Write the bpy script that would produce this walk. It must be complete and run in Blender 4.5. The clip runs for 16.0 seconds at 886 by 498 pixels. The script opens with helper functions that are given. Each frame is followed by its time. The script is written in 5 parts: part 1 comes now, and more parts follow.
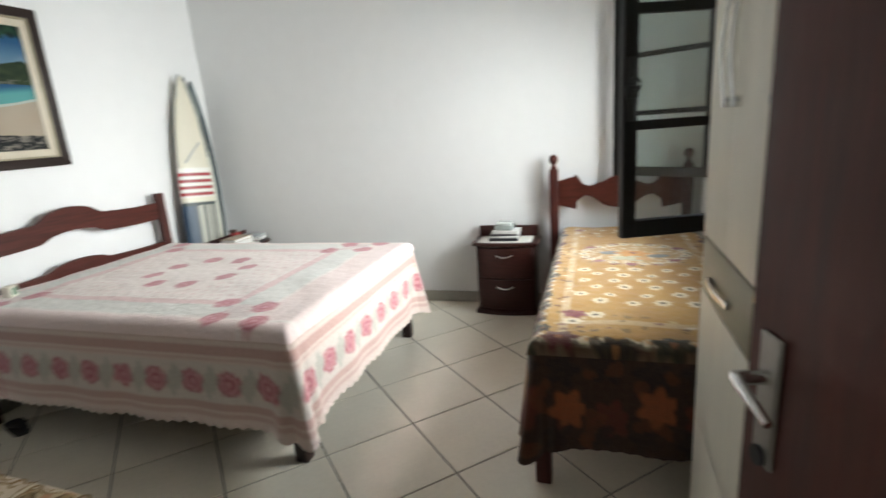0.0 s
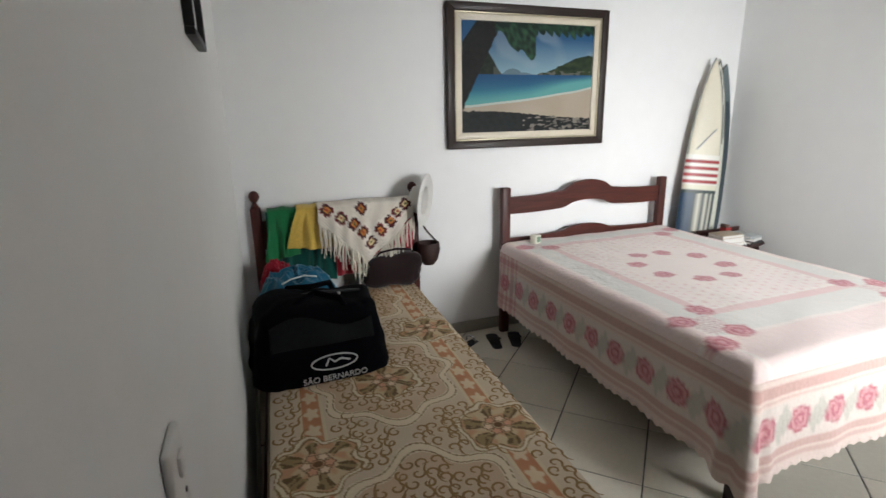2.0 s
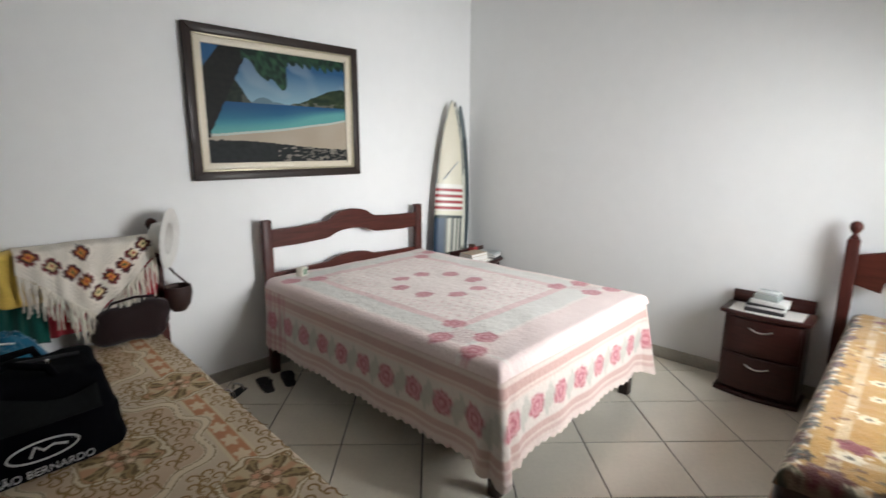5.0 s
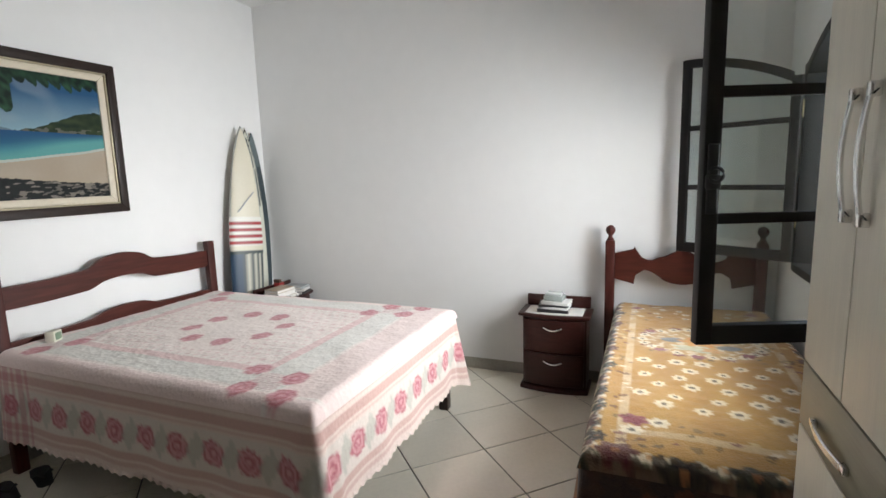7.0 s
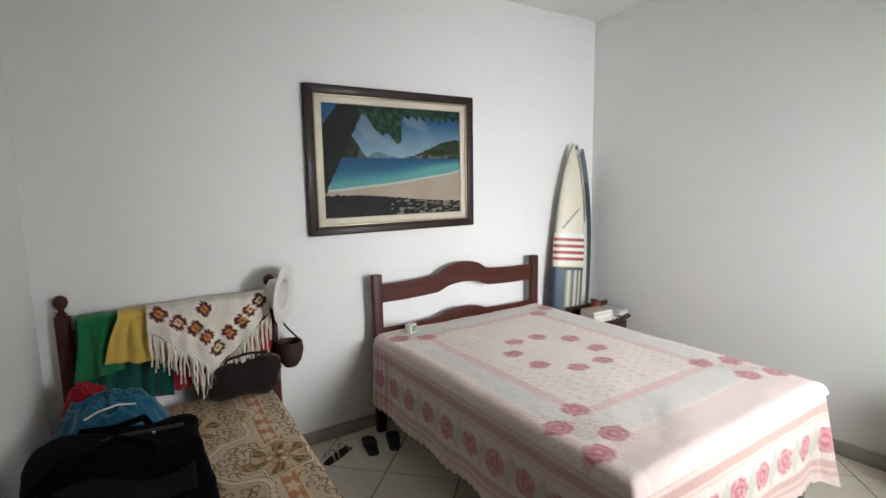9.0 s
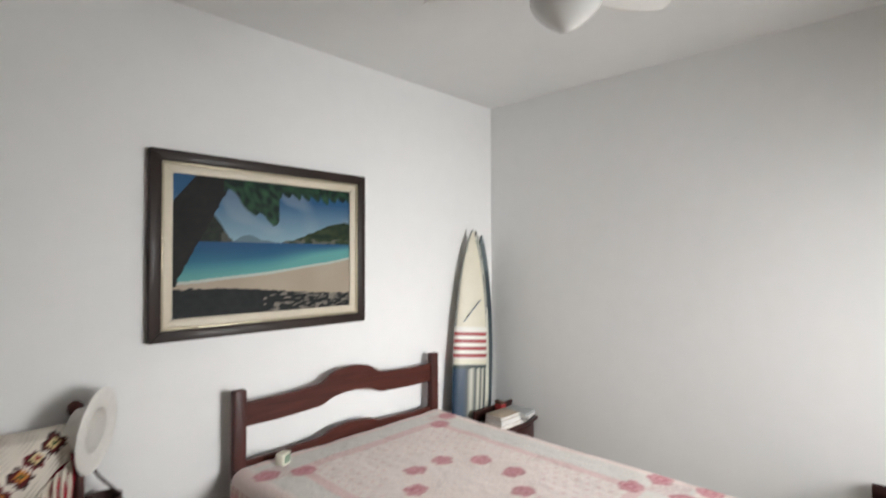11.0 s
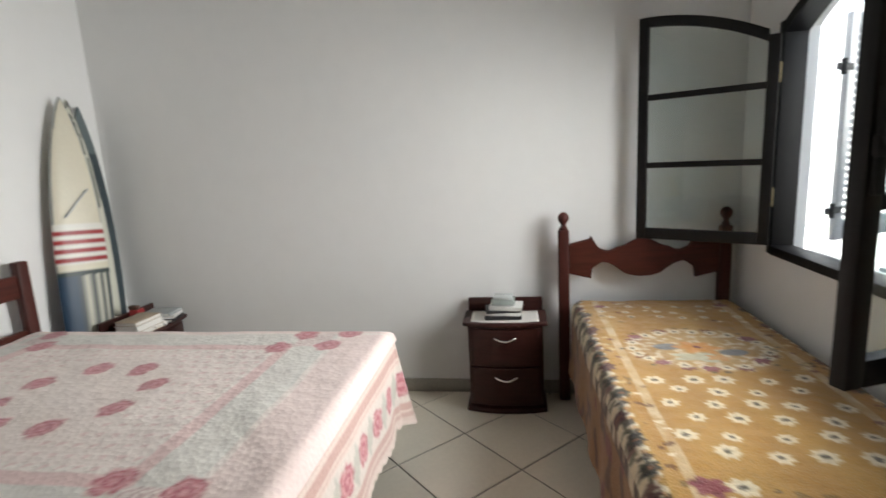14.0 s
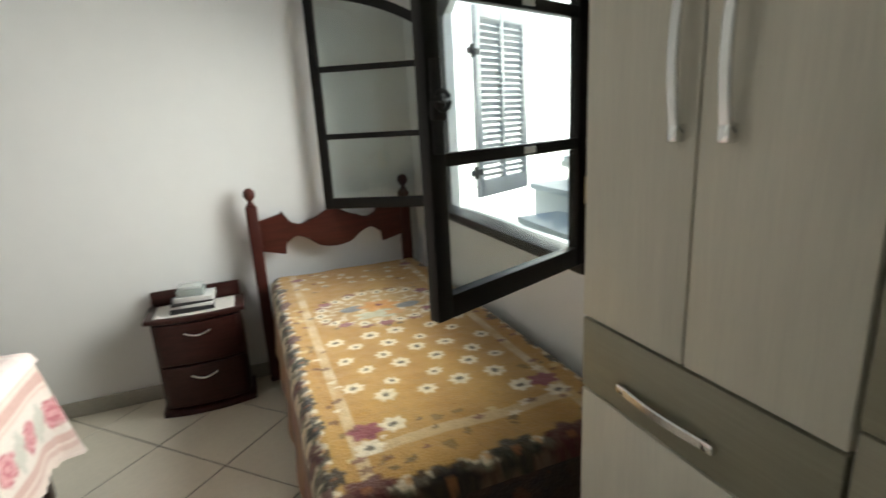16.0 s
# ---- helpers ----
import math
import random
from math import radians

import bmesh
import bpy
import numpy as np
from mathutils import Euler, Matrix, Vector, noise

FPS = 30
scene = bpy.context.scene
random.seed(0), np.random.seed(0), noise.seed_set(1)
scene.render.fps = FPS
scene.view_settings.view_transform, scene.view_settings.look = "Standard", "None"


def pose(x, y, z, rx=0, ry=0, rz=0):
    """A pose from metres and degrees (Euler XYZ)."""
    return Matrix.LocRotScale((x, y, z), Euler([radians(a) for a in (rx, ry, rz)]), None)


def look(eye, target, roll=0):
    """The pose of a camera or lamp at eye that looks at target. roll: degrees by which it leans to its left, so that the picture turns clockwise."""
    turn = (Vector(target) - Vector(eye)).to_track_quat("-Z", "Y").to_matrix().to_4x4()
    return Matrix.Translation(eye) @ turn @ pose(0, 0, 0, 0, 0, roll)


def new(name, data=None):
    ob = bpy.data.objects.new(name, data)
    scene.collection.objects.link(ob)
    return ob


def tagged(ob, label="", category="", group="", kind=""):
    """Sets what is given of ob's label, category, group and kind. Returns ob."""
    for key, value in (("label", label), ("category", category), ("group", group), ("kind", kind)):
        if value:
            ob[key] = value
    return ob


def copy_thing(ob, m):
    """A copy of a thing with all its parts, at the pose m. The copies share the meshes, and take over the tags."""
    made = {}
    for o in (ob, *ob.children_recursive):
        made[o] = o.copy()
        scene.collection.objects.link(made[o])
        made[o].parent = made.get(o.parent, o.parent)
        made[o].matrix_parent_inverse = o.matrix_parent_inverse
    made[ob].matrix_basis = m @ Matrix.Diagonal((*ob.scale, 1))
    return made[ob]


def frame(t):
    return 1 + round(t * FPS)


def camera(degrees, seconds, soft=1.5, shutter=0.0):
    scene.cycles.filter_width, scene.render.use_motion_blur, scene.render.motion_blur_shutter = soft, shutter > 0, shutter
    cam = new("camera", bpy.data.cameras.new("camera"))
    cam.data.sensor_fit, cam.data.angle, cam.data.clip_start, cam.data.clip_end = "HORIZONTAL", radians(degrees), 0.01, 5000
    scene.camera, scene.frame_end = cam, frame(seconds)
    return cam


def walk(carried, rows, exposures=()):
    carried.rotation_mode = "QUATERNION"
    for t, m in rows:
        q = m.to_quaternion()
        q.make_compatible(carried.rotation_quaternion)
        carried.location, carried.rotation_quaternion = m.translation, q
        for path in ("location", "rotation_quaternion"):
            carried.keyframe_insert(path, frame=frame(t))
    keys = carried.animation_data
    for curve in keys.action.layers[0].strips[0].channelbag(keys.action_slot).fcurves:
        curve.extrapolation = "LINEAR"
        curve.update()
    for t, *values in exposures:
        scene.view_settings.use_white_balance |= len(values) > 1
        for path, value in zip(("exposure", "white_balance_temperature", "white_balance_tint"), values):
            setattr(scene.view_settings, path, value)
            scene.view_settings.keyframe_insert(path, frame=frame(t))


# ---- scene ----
cam = camera(83.1, 16.0, soft=1.5, shutter=0.3)
PATH = [
    (0, (-3.68, -3.174, 1.389), (-1.828, -2.594, 0.907), -4.3),
    (0.2, (-3.697, -3.143, 1.407), (-1.93, -2.343, 0.921), -3.9),
    (0.5, (-3.663, -3.112, 1.413), (-1.967, -2.171, 0.928), -2.0),
    (1, (-3.683, -3.12, 1.474), (-2.278, -1.791, 0.965), -1.9),
    (1.5, (-3.672, -3.096, 1.501), (-2.72, -1.414, 0.985), -0.7),
    (2, (-3.687, -3.123, 1.524), (-3.017, -1.309, 1.013), -1.1),
    (2.5, (-3.696, -3.122, 1.526), (-3.125, -1.27, 1.033), -1.1),
    (3, (-3.707, -3.097, 1.516), (-3.117, -1.247, 1.038), -0.8),
    (3.5, (-3.702, -3.094, 1.511), (-2.996, -1.282, 1.042), -0.6),
    (4, (-3.695, -3.097, 1.524), (-2.788, -1.376, 1.06), -0.2),
    (4.5, (-3.639, -3.121, 1.513), (-2.484, -1.55, 1.069), 0.4),
    (5, (-3.624, -3.138, 1.523), (-2.209, -1.783, 1.121), 0.2),
    (5.2, (-3.635, -3.132, 1.543), (-2.107, -1.902, 1.15), 0.5),
    (7.3, (-3.487, -3.122, 1.483), (-1.656, -2.372, 1.193), -1.8),
    (7.5, (-3.475, -3.153, 1.5), (-1.739, -2.202, 1.215), -2.7),
    (8, (-3.518, -3.165, 1.531), (-2.104, -1.778, 1.257), -3.7),
    (8.2, (-3.498, -3.134, 1.558), (-2.21, -1.631, 1.275), -3.0),
    (10.3, (-3.242, -2.681, 1.659), (-2.238, -0.972, 1.392), -0.3),
    (10.5, (-3.188, -2.645, 1.629), (-2.072, -1.0, 1.405), 0.2),
    (11, (-3.183, -2.551, 1.702), (-1.75, -1.157, 1.739), -0.1),
    (11.5, (-3.218, -2.503, 1.795), (-1.619, -1.361, 2.166), 0.1),
    (12, (-3.211, -2.475, 1.83), (-1.559, -1.451, 2.305), 0.6),
    (12.5, (-3.14, -2.481, 1.771), (-1.384, -1.618, 2.186), -0.3),
    (13, (-2.989, -2.615, 1.589), (-1.124, -1.893, 1.602), -3.3),
    (13.5, (-2.955, -2.593, 1.502), (-1.043, -2.056, 1.266), -3.2),
    (14, (-2.95, -2.632, 1.463), (-1.004, -2.343, 1.106), -3.0),
    (14.2, (-2.944, -2.668, 1.435), (-0.987, -2.512, 1.055), -2.6),
    (14.5, (-2.948, -2.737, 1.425), (-0.99, -2.722, 1.022), -3.0),
    (15, (-2.953, -2.826, 1.41), (-1.008, -2.897, 0.95), -3.9),
    (15.5, (-2.966, -2.861, 1.421), (-1.034, -3.077, 0.953), -3.5),
    (15.6, (-2.951, -2.882, 1.417), (-1.032, -3.169, 0.934), -4.0),
    (16, (-2.948, -2.892, 1.427), (-1.141, -3.587, 0.927), -3.2),
]
EXPOSURES = [(0, 3.25, 6450, 6), (1, 3.25, 6450, 9), (3.5, 3.22, 6450, 10), (5, 3.12, 6450, 10), (8, 3.1, 6450, 10), (10.5, 3.1, 6600, 11), (12.5, 3.2, 6650, 12), (13.5, 2.9, 6650, 11), (14.5, 2.7, 6750, 7), (15.5, 2.75, 6750, 4), (16, 2.85, 6850, 4)]
walk(cam, [(t, look(eye, target, roll)) for t, eye, target, roll in PATH], EXPOSURES)


# ---------------------------------------------------------------- world and light
SUN_DIR = Vector((-0.06, 0.64, 0.77)).normalized()
world = bpy.data.worlds.new("sky")
scene.world = world
world.use_nodes = True
wn = world.node_tree
sky = wn.nodes.new("ShaderNodeTexSky")
sky.sky_type, sky.sun_disc = "NISHITA", False
sky.sun_elevation = math.asin(SUN_DIR.z)
sky.sun_rotation = math.atan2(SUN_DIR.x, SUN_DIR.y)
wn.nodes["Background"].inputs["Strength"].default_value = 0.08
wn.links.new(sky.outputs[0], wn.nodes["Background"].inputs["Color"])
sun = new("sun", bpy.data.lights.new("sun", "SUN"))
sun.data.energy, sun.data.angle, sun.data.color = 5.0, radians(1), (1.0, 0.97, 0.92)
sun.matrix_world = look(SUN_DIR * 20, (0, 0, 0))
# sky light that the yard sends in through the open window
skylight = new("window_skylight", bpy.data.lights.new("window_skylight", "AREA"))
skylight.data.shape, skylight.data.size, skylight.data.size_y = "RECTANGLE", 1.05, 1.20
skylight.data.energy, skylight.data.color, skylight.data.spread = 5.4, (0.96, 0.985, 1.0), radians(104)
skylight.matrix_world = look((-1.25, -4.32, 1.62), (-1.26, -1.0, 0.97))
# added fill lamp in the closed passage; no source is known there
hall_fill = new("hall_daylight", bpy.data.lights.new("hall_daylight", "AREA"))
hall_fill.data.size, hall_fill.data.energy, hall_fill.data.color = 0.7, 0.9, (1.0, 0.96, 0.9)
hall_fill.matrix_world = look((-5.3, -3.0, 2.6), (-4.6, -3.0, 0.6))


# ---------------------------------------------------------------- helpers
def part(name, bm, material, parent, label=""):
    me = bpy.data.meshes.new(name)
    bm.to_mesh(me)
    bm.free()
    ob = new(name, me)
    if material:
        me.materials.append(material)
    ob.parent = parent
    if label:
        tagged(ob, label)
    return ob


def thing(name, label, category, m=None, group="", kind=""):
    ob = new(name)
    ob.empty_display_size = 0.1
    if m is not None:
        ob.matrix_basis = m
    return tagged(ob, label, category, group, kind)


def solid(name, bm, material, label, category, m=None, group="", kind=""):
    ob = part(name, bm, material, None)
    if m is not None:
        ob.matrix_basis = m
    return tagged(ob, label, category, group, kind)


def smooth(bm, angle=40):
    for f in bm.faces:
        f.smooth = True
    for e in bm.edges:
        e.smooth = len(e.link_faces) == 2 and e.calc_face_angle(0) < radians(angle)
    return bm


def bevel(bm, width, segments=2):
    es = [e for e in bm.edges if len(e.link_faces) == 2 and e.calc_face_angle(0) > radians(30)]
    bmesh.ops.bevel(bm, geom=es, offset=width, segments=segments, affect="EDGES", profile=0.5, clamp_overlap=True)
    return smooth(bm)


def box(x0, x1, y0, y1, z0, z1, r=0.0, seg=2, bm=None):
    b = bmesh.new()
    m = Matrix.Translation(((x0 + x1) / 2, (y0 + y1) / 2, (z0 + z1) / 2)) @ Matrix.Diagonal((abs(x1 - x0), abs(y1 - y0), abs(z1 - z0), 1))
    bmesh.ops.create_cube(b, size=1, matrix=m)
    if r:
        bevel(b, r, seg)
    return merge(bm, b)


def merge(bm, b):
    if bm is None:
        return b
    me = bpy.data.meshes.new("tmp")
    b.to_mesh(me)
    b.free()
    bm.from_mesh(me)
    bpy.data.meshes.remove(me)
    return bm


def lathe(profile, n=24, axis_m=None, bm=None):
    b = bmesh.new()
    rings = []
    for r, z in profile:
        if r < 1e-5:
            rings.append([b.verts.new((0, 0, z))])
        else:
            rings.append([b.verts.new((r * math.cos(2 * math.pi * i / n), r * math.sin(2 * math.pi * i / n), z)) for i in range(n)])
    for a, c in zip(rings, rings[1:]):
        for i in range(n):
            j = (i + 1) % n
            if len(a) == 1 and len(c) == 1:
                continue
            if len(a) == 1:
                b.faces.new((a[0], c[j], c[i]))
            elif len(c) == 1:
                b.faces.new((a[i], a[j], c[0]))
            else:
                b.faces.new((a[i], a[j], c[j], c[i]))
    bmesh.ops.recalc_face_normals(b, faces=b.faces)
    if axis_m is not None:
        bmesh.ops.transform(b, matrix=axis_m, verts=b.verts)
    return merge(bm, smooth(b))


def prism(outline, y0, y1, r=0.0, seg=2, bm=None):
    """Solid from an outline of (x, z) drawn in the xz plane, between y0 and y1."""
    b = bmesh.new()
    lo = [b.verts.new((x, y0, z)) for x, z in outline]
    hi = [b.verts.new((x, y1, z)) for x, z in outline]
    b.faces.new(lo)
    b.faces.new(hi[::-1])
    n = len(outline)
    for i in range(n):
        b.faces.new((lo[i], hi[i], hi[(i + 1) % n], lo[(i + 1) % n]))
    bmesh.ops.recalc_face_normals(b, faces=b.faces)
    if r:
        es = [e for e in b.edges if any(len(f.verts) > 4 for f in e.link_faces)]
        bmesh.ops.bevel(b, geom=es, offset=r, segments=seg, affect="EDGES", clamp_overlap=True)
    return merge(bm, smooth(b, 35))


def tube(points, radius, n=8, bm=None, closed=False):
    b = bmesh.new()
    pts = [Vector(p) for p in points]
    rings = []
    for i, p in enumerate(pts):
        d = (pts[min(i + 1, len(pts) - 1)] - pts[max(i - 1, 0)]).normalized()
        q = d.to_track_quat("Z", "Y")
        rr = radius(i / (len(pts) - 1)) if callable(radius) else radius
        rings.append([b.verts.new(p + q @ Vector((rr * math.cos(2 * math.pi * k / n), rr * math.sin(2 * math.pi * k / n), 0))) for k in range(n)])
    for a, c in zip(rings, rings[1:]):
        for k in range(n):
            b.faces.new((a[k], a[(k + 1) % n], c[(k + 1) % n], c[k]))
    b.faces.new(rings[0][::-1])
    b.faces.new(rings[-1])
    bmesh.ops.recalc_face_normals(b, faces=b.faces)
    return merge(bm, smooth(b, 60))


def grid(nu, nv, place, paint=None, thickness=0.0):
    """A sheet of nu x nv cells: place(u, v) gives the point, paint(u, v) the colour stored with it."""
    b = bmesh.new()
    layer = b.verts.layers.float_color.new("col") if paint else None
    vs = []
    for j in range(nv + 1):
        row = []
        for i in range(nu + 1):
            u, v = i / nu, j / nv
            w = b.verts.new(place(u, v))
            if paint:
                c = paint(u, v)
                w[layer] = (*c[:3], c[3] if len(c) > 3 else 1.0)
            row.append(w)
        vs.append(row)
    for j in range(nv):
        for i in range(nu):
            b.faces.new((vs[j][i], vs[j][i + 1], vs[j + 1][i + 1], vs[j + 1][i]))
    for f in b.faces:
        f.smooth = True
    if thickness:
        bmesh.ops.recalc_face_normals(b, faces=b.faces)
        bmesh.ops.solidify(b, geom=b.faces[:], thickness=thickness)
    return b


def lin(r, g, b):
    """Linear colour from everyday 0-255 values."""
    return tuple(((c / 255) / 12.92 if c / 255 < 0.04045 else ((c / 255 + 0.055) / 1.055) ** 2.4) for c in (r, g, b))


def mix(a, b, f):
    f = max(0.0, min(1.0, f))
    return tuple(p + (q - p) * f for p, q in zip(a, b))


def step(e0, e1, x):
    t = max(0.0, min(1.0, (x - e0) / (e1 - e0)))
    return t * t * (3 - 2 * t)


# ---------------------------------------------------------------- materials
def material(name, color=(0.5, 0.5, 0.5), rough=0.6, metal=0.0, var=0.12, scale=6.0, grain=60.0, bump=0.1, bump_scale=120.0, stretch=(1, 1, 1),
             attribute=False, spec=0.5, coat=0.0, rough_var=0.1, sheen=0.0, random_var=0.0, dist=0.002):
    m = bpy.data.materials.new(name)
    m.use_nodes = True
    t = m.node_tree
    N, L = t.nodes, t.links
    p = N["Principled BSDF"]
    tc = N.new("ShaderNodeTexCoord")
    mp = N.new("ShaderNodeMapping")
    mp.inputs["Scale"].default_value = stretch
    L.new(tc.outputs["Object"], mp.inputs["Vector"])
    big = N.new("ShaderNodeTexNoise")
    big.inputs["Scale"].default_value, big.inputs["Detail"].default_value = scale, 3
    fine = N.new("ShaderNodeTexNoise")
    fine.inputs["Scale"].default_value, fine.inputs["Detail"].default_value = grain, 2
    for q in (big, fine):
        L.new(mp.outputs[0], q.inputs["Vector"])
    add = N.new("ShaderNodeMath")
    add.operation = "ADD"
    L.new(big.outputs[0], add.inputs[0])
    L.new(fine.outputs[0], add.inputs[1])
    rng = N.new("ShaderNodeMapRange")
    rng.inputs["From Min"].default_value, rng.inputs["From Max"].default_value = 0.6, 1.4
    rng.inputs["To Min"].default_value, rng.inputs["To Max"].default_value = 1 - var, 1 + var
    L.new(add.outputs[0], rng.inputs["Value"])
    val = rng.outputs[0]
    if random_var:
        oi = N.new("ShaderNodeObjectInfo")
        r2 = N.new("ShaderNodeMapRange")
        r2.inputs["To Min"].default_value, r2.inputs["To Max"].default_value = 1 - random_var, 1 + random_var
        L.new(oi.outputs["Random"], r2.inputs["Value"])
        mu = N.new("ShaderNodeMath")
        mu.operation = "MULTIPLY"
        L.new(val, mu.inputs[0])
        L.new(r2.outputs[0], mu.inputs[1])
        val = mu.outputs[0]
    sc = N.new("ShaderNodeVectorMath")
    sc.operation = "SCALE"
    if attribute:
        at = N.new("ShaderNodeAttribute")
        at.attribute_name = "col"
        L.new(at.outputs["Color"], sc.inputs[0])
    else:
        sc.inputs[0].default_value = color[:3]
    L.new(val, sc.inputs["Scale"])
    L.new(sc.outputs[0], p.inputs["Base Color"])
    rr = N.new("ShaderNodeMapRange")
    rr.inputs["To Min"].default_value, rr.inputs["To Max"].default_value = max(0.02, rough - rough_var), min(1, rough + rough_var)
    L.new(big.outputs[0], rr.inputs["Value"])
    L.new(rr.outputs[0], p.inputs["Roughness"])
    p.inputs["Metallic"].default_value = metal
    p.inputs["Specular IOR Level"].default_value = spec
    p.inputs["Coat Weight"].default_value = coat
    p.inputs["Sheen Weight"].default_value = sheen
    if bump:
        bn = N.new("ShaderNodeTexNoise")
        bn.inputs["Scale"].default_value, bn.inputs["Detail"].default_value = bump_scale, 3
        L.new(mp.outputs[0], bn.inputs["Vector"])
        bu = N.new("ShaderNodeBump")
        bu.inputs["Strength"].default_value, bu.inputs["Distance"].default_value = bump, dist
        L.new(bn.outputs[0], bu.inputs["Height"])
        L.new(bu.outputs[0], p.inputs["Normal"])
    return m


def quilted(m, cells, strength):
    """Adds woven relief in small cells to a cloth material."""
    t = m.node_tree
    N, L = t.nodes, t.links
    vo = N.new("ShaderNodeTexVoronoi")
    vo.inputs["Scale"].default_value = cells
    tc = N.new("ShaderNodeTexCoord")
    L.new(tc.outputs["Object"], vo.inputs["Vector"])
    bu = N.new("ShaderNodeBump")
    bu.inputs["Strength"].default_value, bu.inputs["Distance"].default_value = strength, 0.006
    L.new(vo.outputs["Distance"], bu.inputs["Height"])
    old = [n for n in N if n.type == "BUMP" and n != bu]
    if old:
        L.new(old[0].outputs[0], bu.inputs["Normal"])
    L.new(bu.outputs[0], N["Principled BSDF"].inputs["Normal"])
    return m


def glass_material(name):
    m = bpy.data.materials.new(name)
    m.use_nodes = True
    N, L = m.node_tree.nodes, m.node_tree.links
    N.remove(N["Principled BSDF"])
    tr = N.new("ShaderNodeBsdfTransparent")
    tr.inputs[0].default_value = (0.93, 0.96, 0.95, 1)
    gl = N.new("ShaderNodeBsdfGlossy")
    gl.inputs["Roughness"].default_value = 0.02
    mx = N.new("ShaderNodeMixShader")
    mx.inputs[0].default_value = 0.06
    L.new(tr.outputs[0], mx.inputs[1])
    L.new(gl.outputs[0], mx.inputs[2])
    L.new(mx.outputs[0], N["Material Output"].inputs[0])
    return m


def wood(name, color, rough=0.35, axis=2, coat=0.25, var=0.35):
    s = [9, 9, 9]
    s[axis] = 0.9
    return material(name, color, rough, var=var, scale=3.0, grain=9.0, bump=0.12, bump_scale=22.0, stretch=tuple(s), coat=coat, rough_var=0.08, spec=0.28)


WALL = material("wall_paint", (0.82, 0.82, 0.81), 0.65, var=0.018, scale=0.9, grain=9, bump=0.10, bump_scale=70, dist=0.003, rough_var=0.06)
CEIL = material("ceiling_paint", (0.83, 0.83, 0.82), 0.8, var=0.015, scale=0.8, grain=9, bump=0.06, bump_scale=60)
TILE = material("floor_tile_glaze", (0.74, 0.68, 0.56), 0.14, var=0.05, scale=5, grain=45, bump=0.03, bump_scale=18, random_var=0.035, rough_var=0.05)
GROUT = material("grout", (0.055, 0.05, 0.042), 0.9, var=0.4, scale=5, grain=60)
BASE = material("baseboard_stone", (0.36, 0.34, 0.29), 0.35, var=0.14, scale=8, grain=60)
RED_WOOD = wood("mahogany_stain", (0.064, 0.013, 0.008), 0.42, 0, 0.08)
RED_WOOD_V = wood("mahogany_stain_upright", (0.060, 0.013, 0.009), 0.48, 2, 0.03)
DARK_WOOD = wood("dark_brown_stain", (0.022, 0.009, 0.007), 0.38, 2, 0.1)
NS_WOOD = wood("nightstand_stain", (0.036, 0.010, 0.008), 0.34, 0, 0.15)
DOOR_WOOD = wood("door_varnish", (0.062, 0.013, 0.008), 0.62, 2, 0.06)
BLACK_WOOD = wood("black_brown_window_paint", (0.0065, 0.0055, 0.005), 0.5, 2, 0.0, 0.2)
BLACK_WOOD.node_tree.nodes["Principled BSDF"].inputs["Specular IOR Level"].default_value = 0.3
FRAME_WOOD = wood("picture_frame_stain", (0.020, 0.010, 0.007), 0.48, 0, 0.04)
CHROME = material("brushed_chrome", (0.78, 0.78, 0.77), 0.22, 1.0, var=0.05, bump=0.02)
SATIN = material("satin_steel", (0.30, 0.29, 0.27), 0.5, 0.8, var=0.08, bump=0.02)
BRASS = material("brass_hinge", (0.80, 0.66, 0.38), 0.45, 0.7, var=0.15, bump=0.05)
WHITE_PLASTIC = material("white_plastic", (0.78, 0.77, 0.74), 0.35, var=0.02, bump=0.01)
FAN_WHITE = material("fan_enamel", (0.80, 0.79, 0.76), 0.35, var=0.02, bump=0.02)
OPAL = material("opal_glass", (0.80, 0.80, 0.78), 0.12, var=0.015, bump=0.0)
GLASS = glass_material("window_glass")
LAMINATE = material("pale_grey_laminate", (0.74, 0.71, 0.61), 0.42, var=0.07, scale=2, grain=14, bump=0.05, bump_scale=40, stretch=(14, 14, 0.8))
LAMINATE_DARK = material("taupe_laminate", (0.30, 0.285, 0.21), 0.40, var=0.10, scale=2, grain=14, bump=0.05, bump_scale=40, stretch=(0.8, 14, 14))
SHUTTER = material("grey_aluminium", (0.42, 0.43, 0.44), 0.45, 0.3, var=0.06)
OUT_TILE = material("white_glazed_tile", (0.80, 0.81, 0.80), 0.25, var=0.03, random_var=0.03)
OUT_STONE = material("pale_step_stone", (0.24, 0.27, 0.275), 0.4, var=0.07)
OUT_RENDER = material("white_render", (0.80, 0.80, 0.78), 0.8, var=0.05, scale=2)
HALL_PAINT = material("hall_paint", (0.72, 0.71, 0.68), 0.8, var=0.03, scale=2)
# white step tile toned down to grey: the yard's shade in its colour
STEP_SHADE_TILE = material("white_step_tile_painted_shade", (0.40, 0.42, 0.41), 0.35, var=0.06, random_var=0.04)
RUBBER = material("black_rubber", (0.015, 0.015, 0.016), 0.7, var=0.2)


# ---------------------------------------------------------------- the room
XW, YS, H, T = -3.815, -3.86, 2.92, 0.16
WIN_L, WIN_R, SILL, SPRING, RISE = -0.335, -1.745, 0.925, 1.965, 0.205
HALF = (WIN_L - WIN_R) / 2
WMID = (WIN_L + WIN_R) / 2
ARC_R = (HALF ** 2 + RISE ** 2) / (2 * RISE)
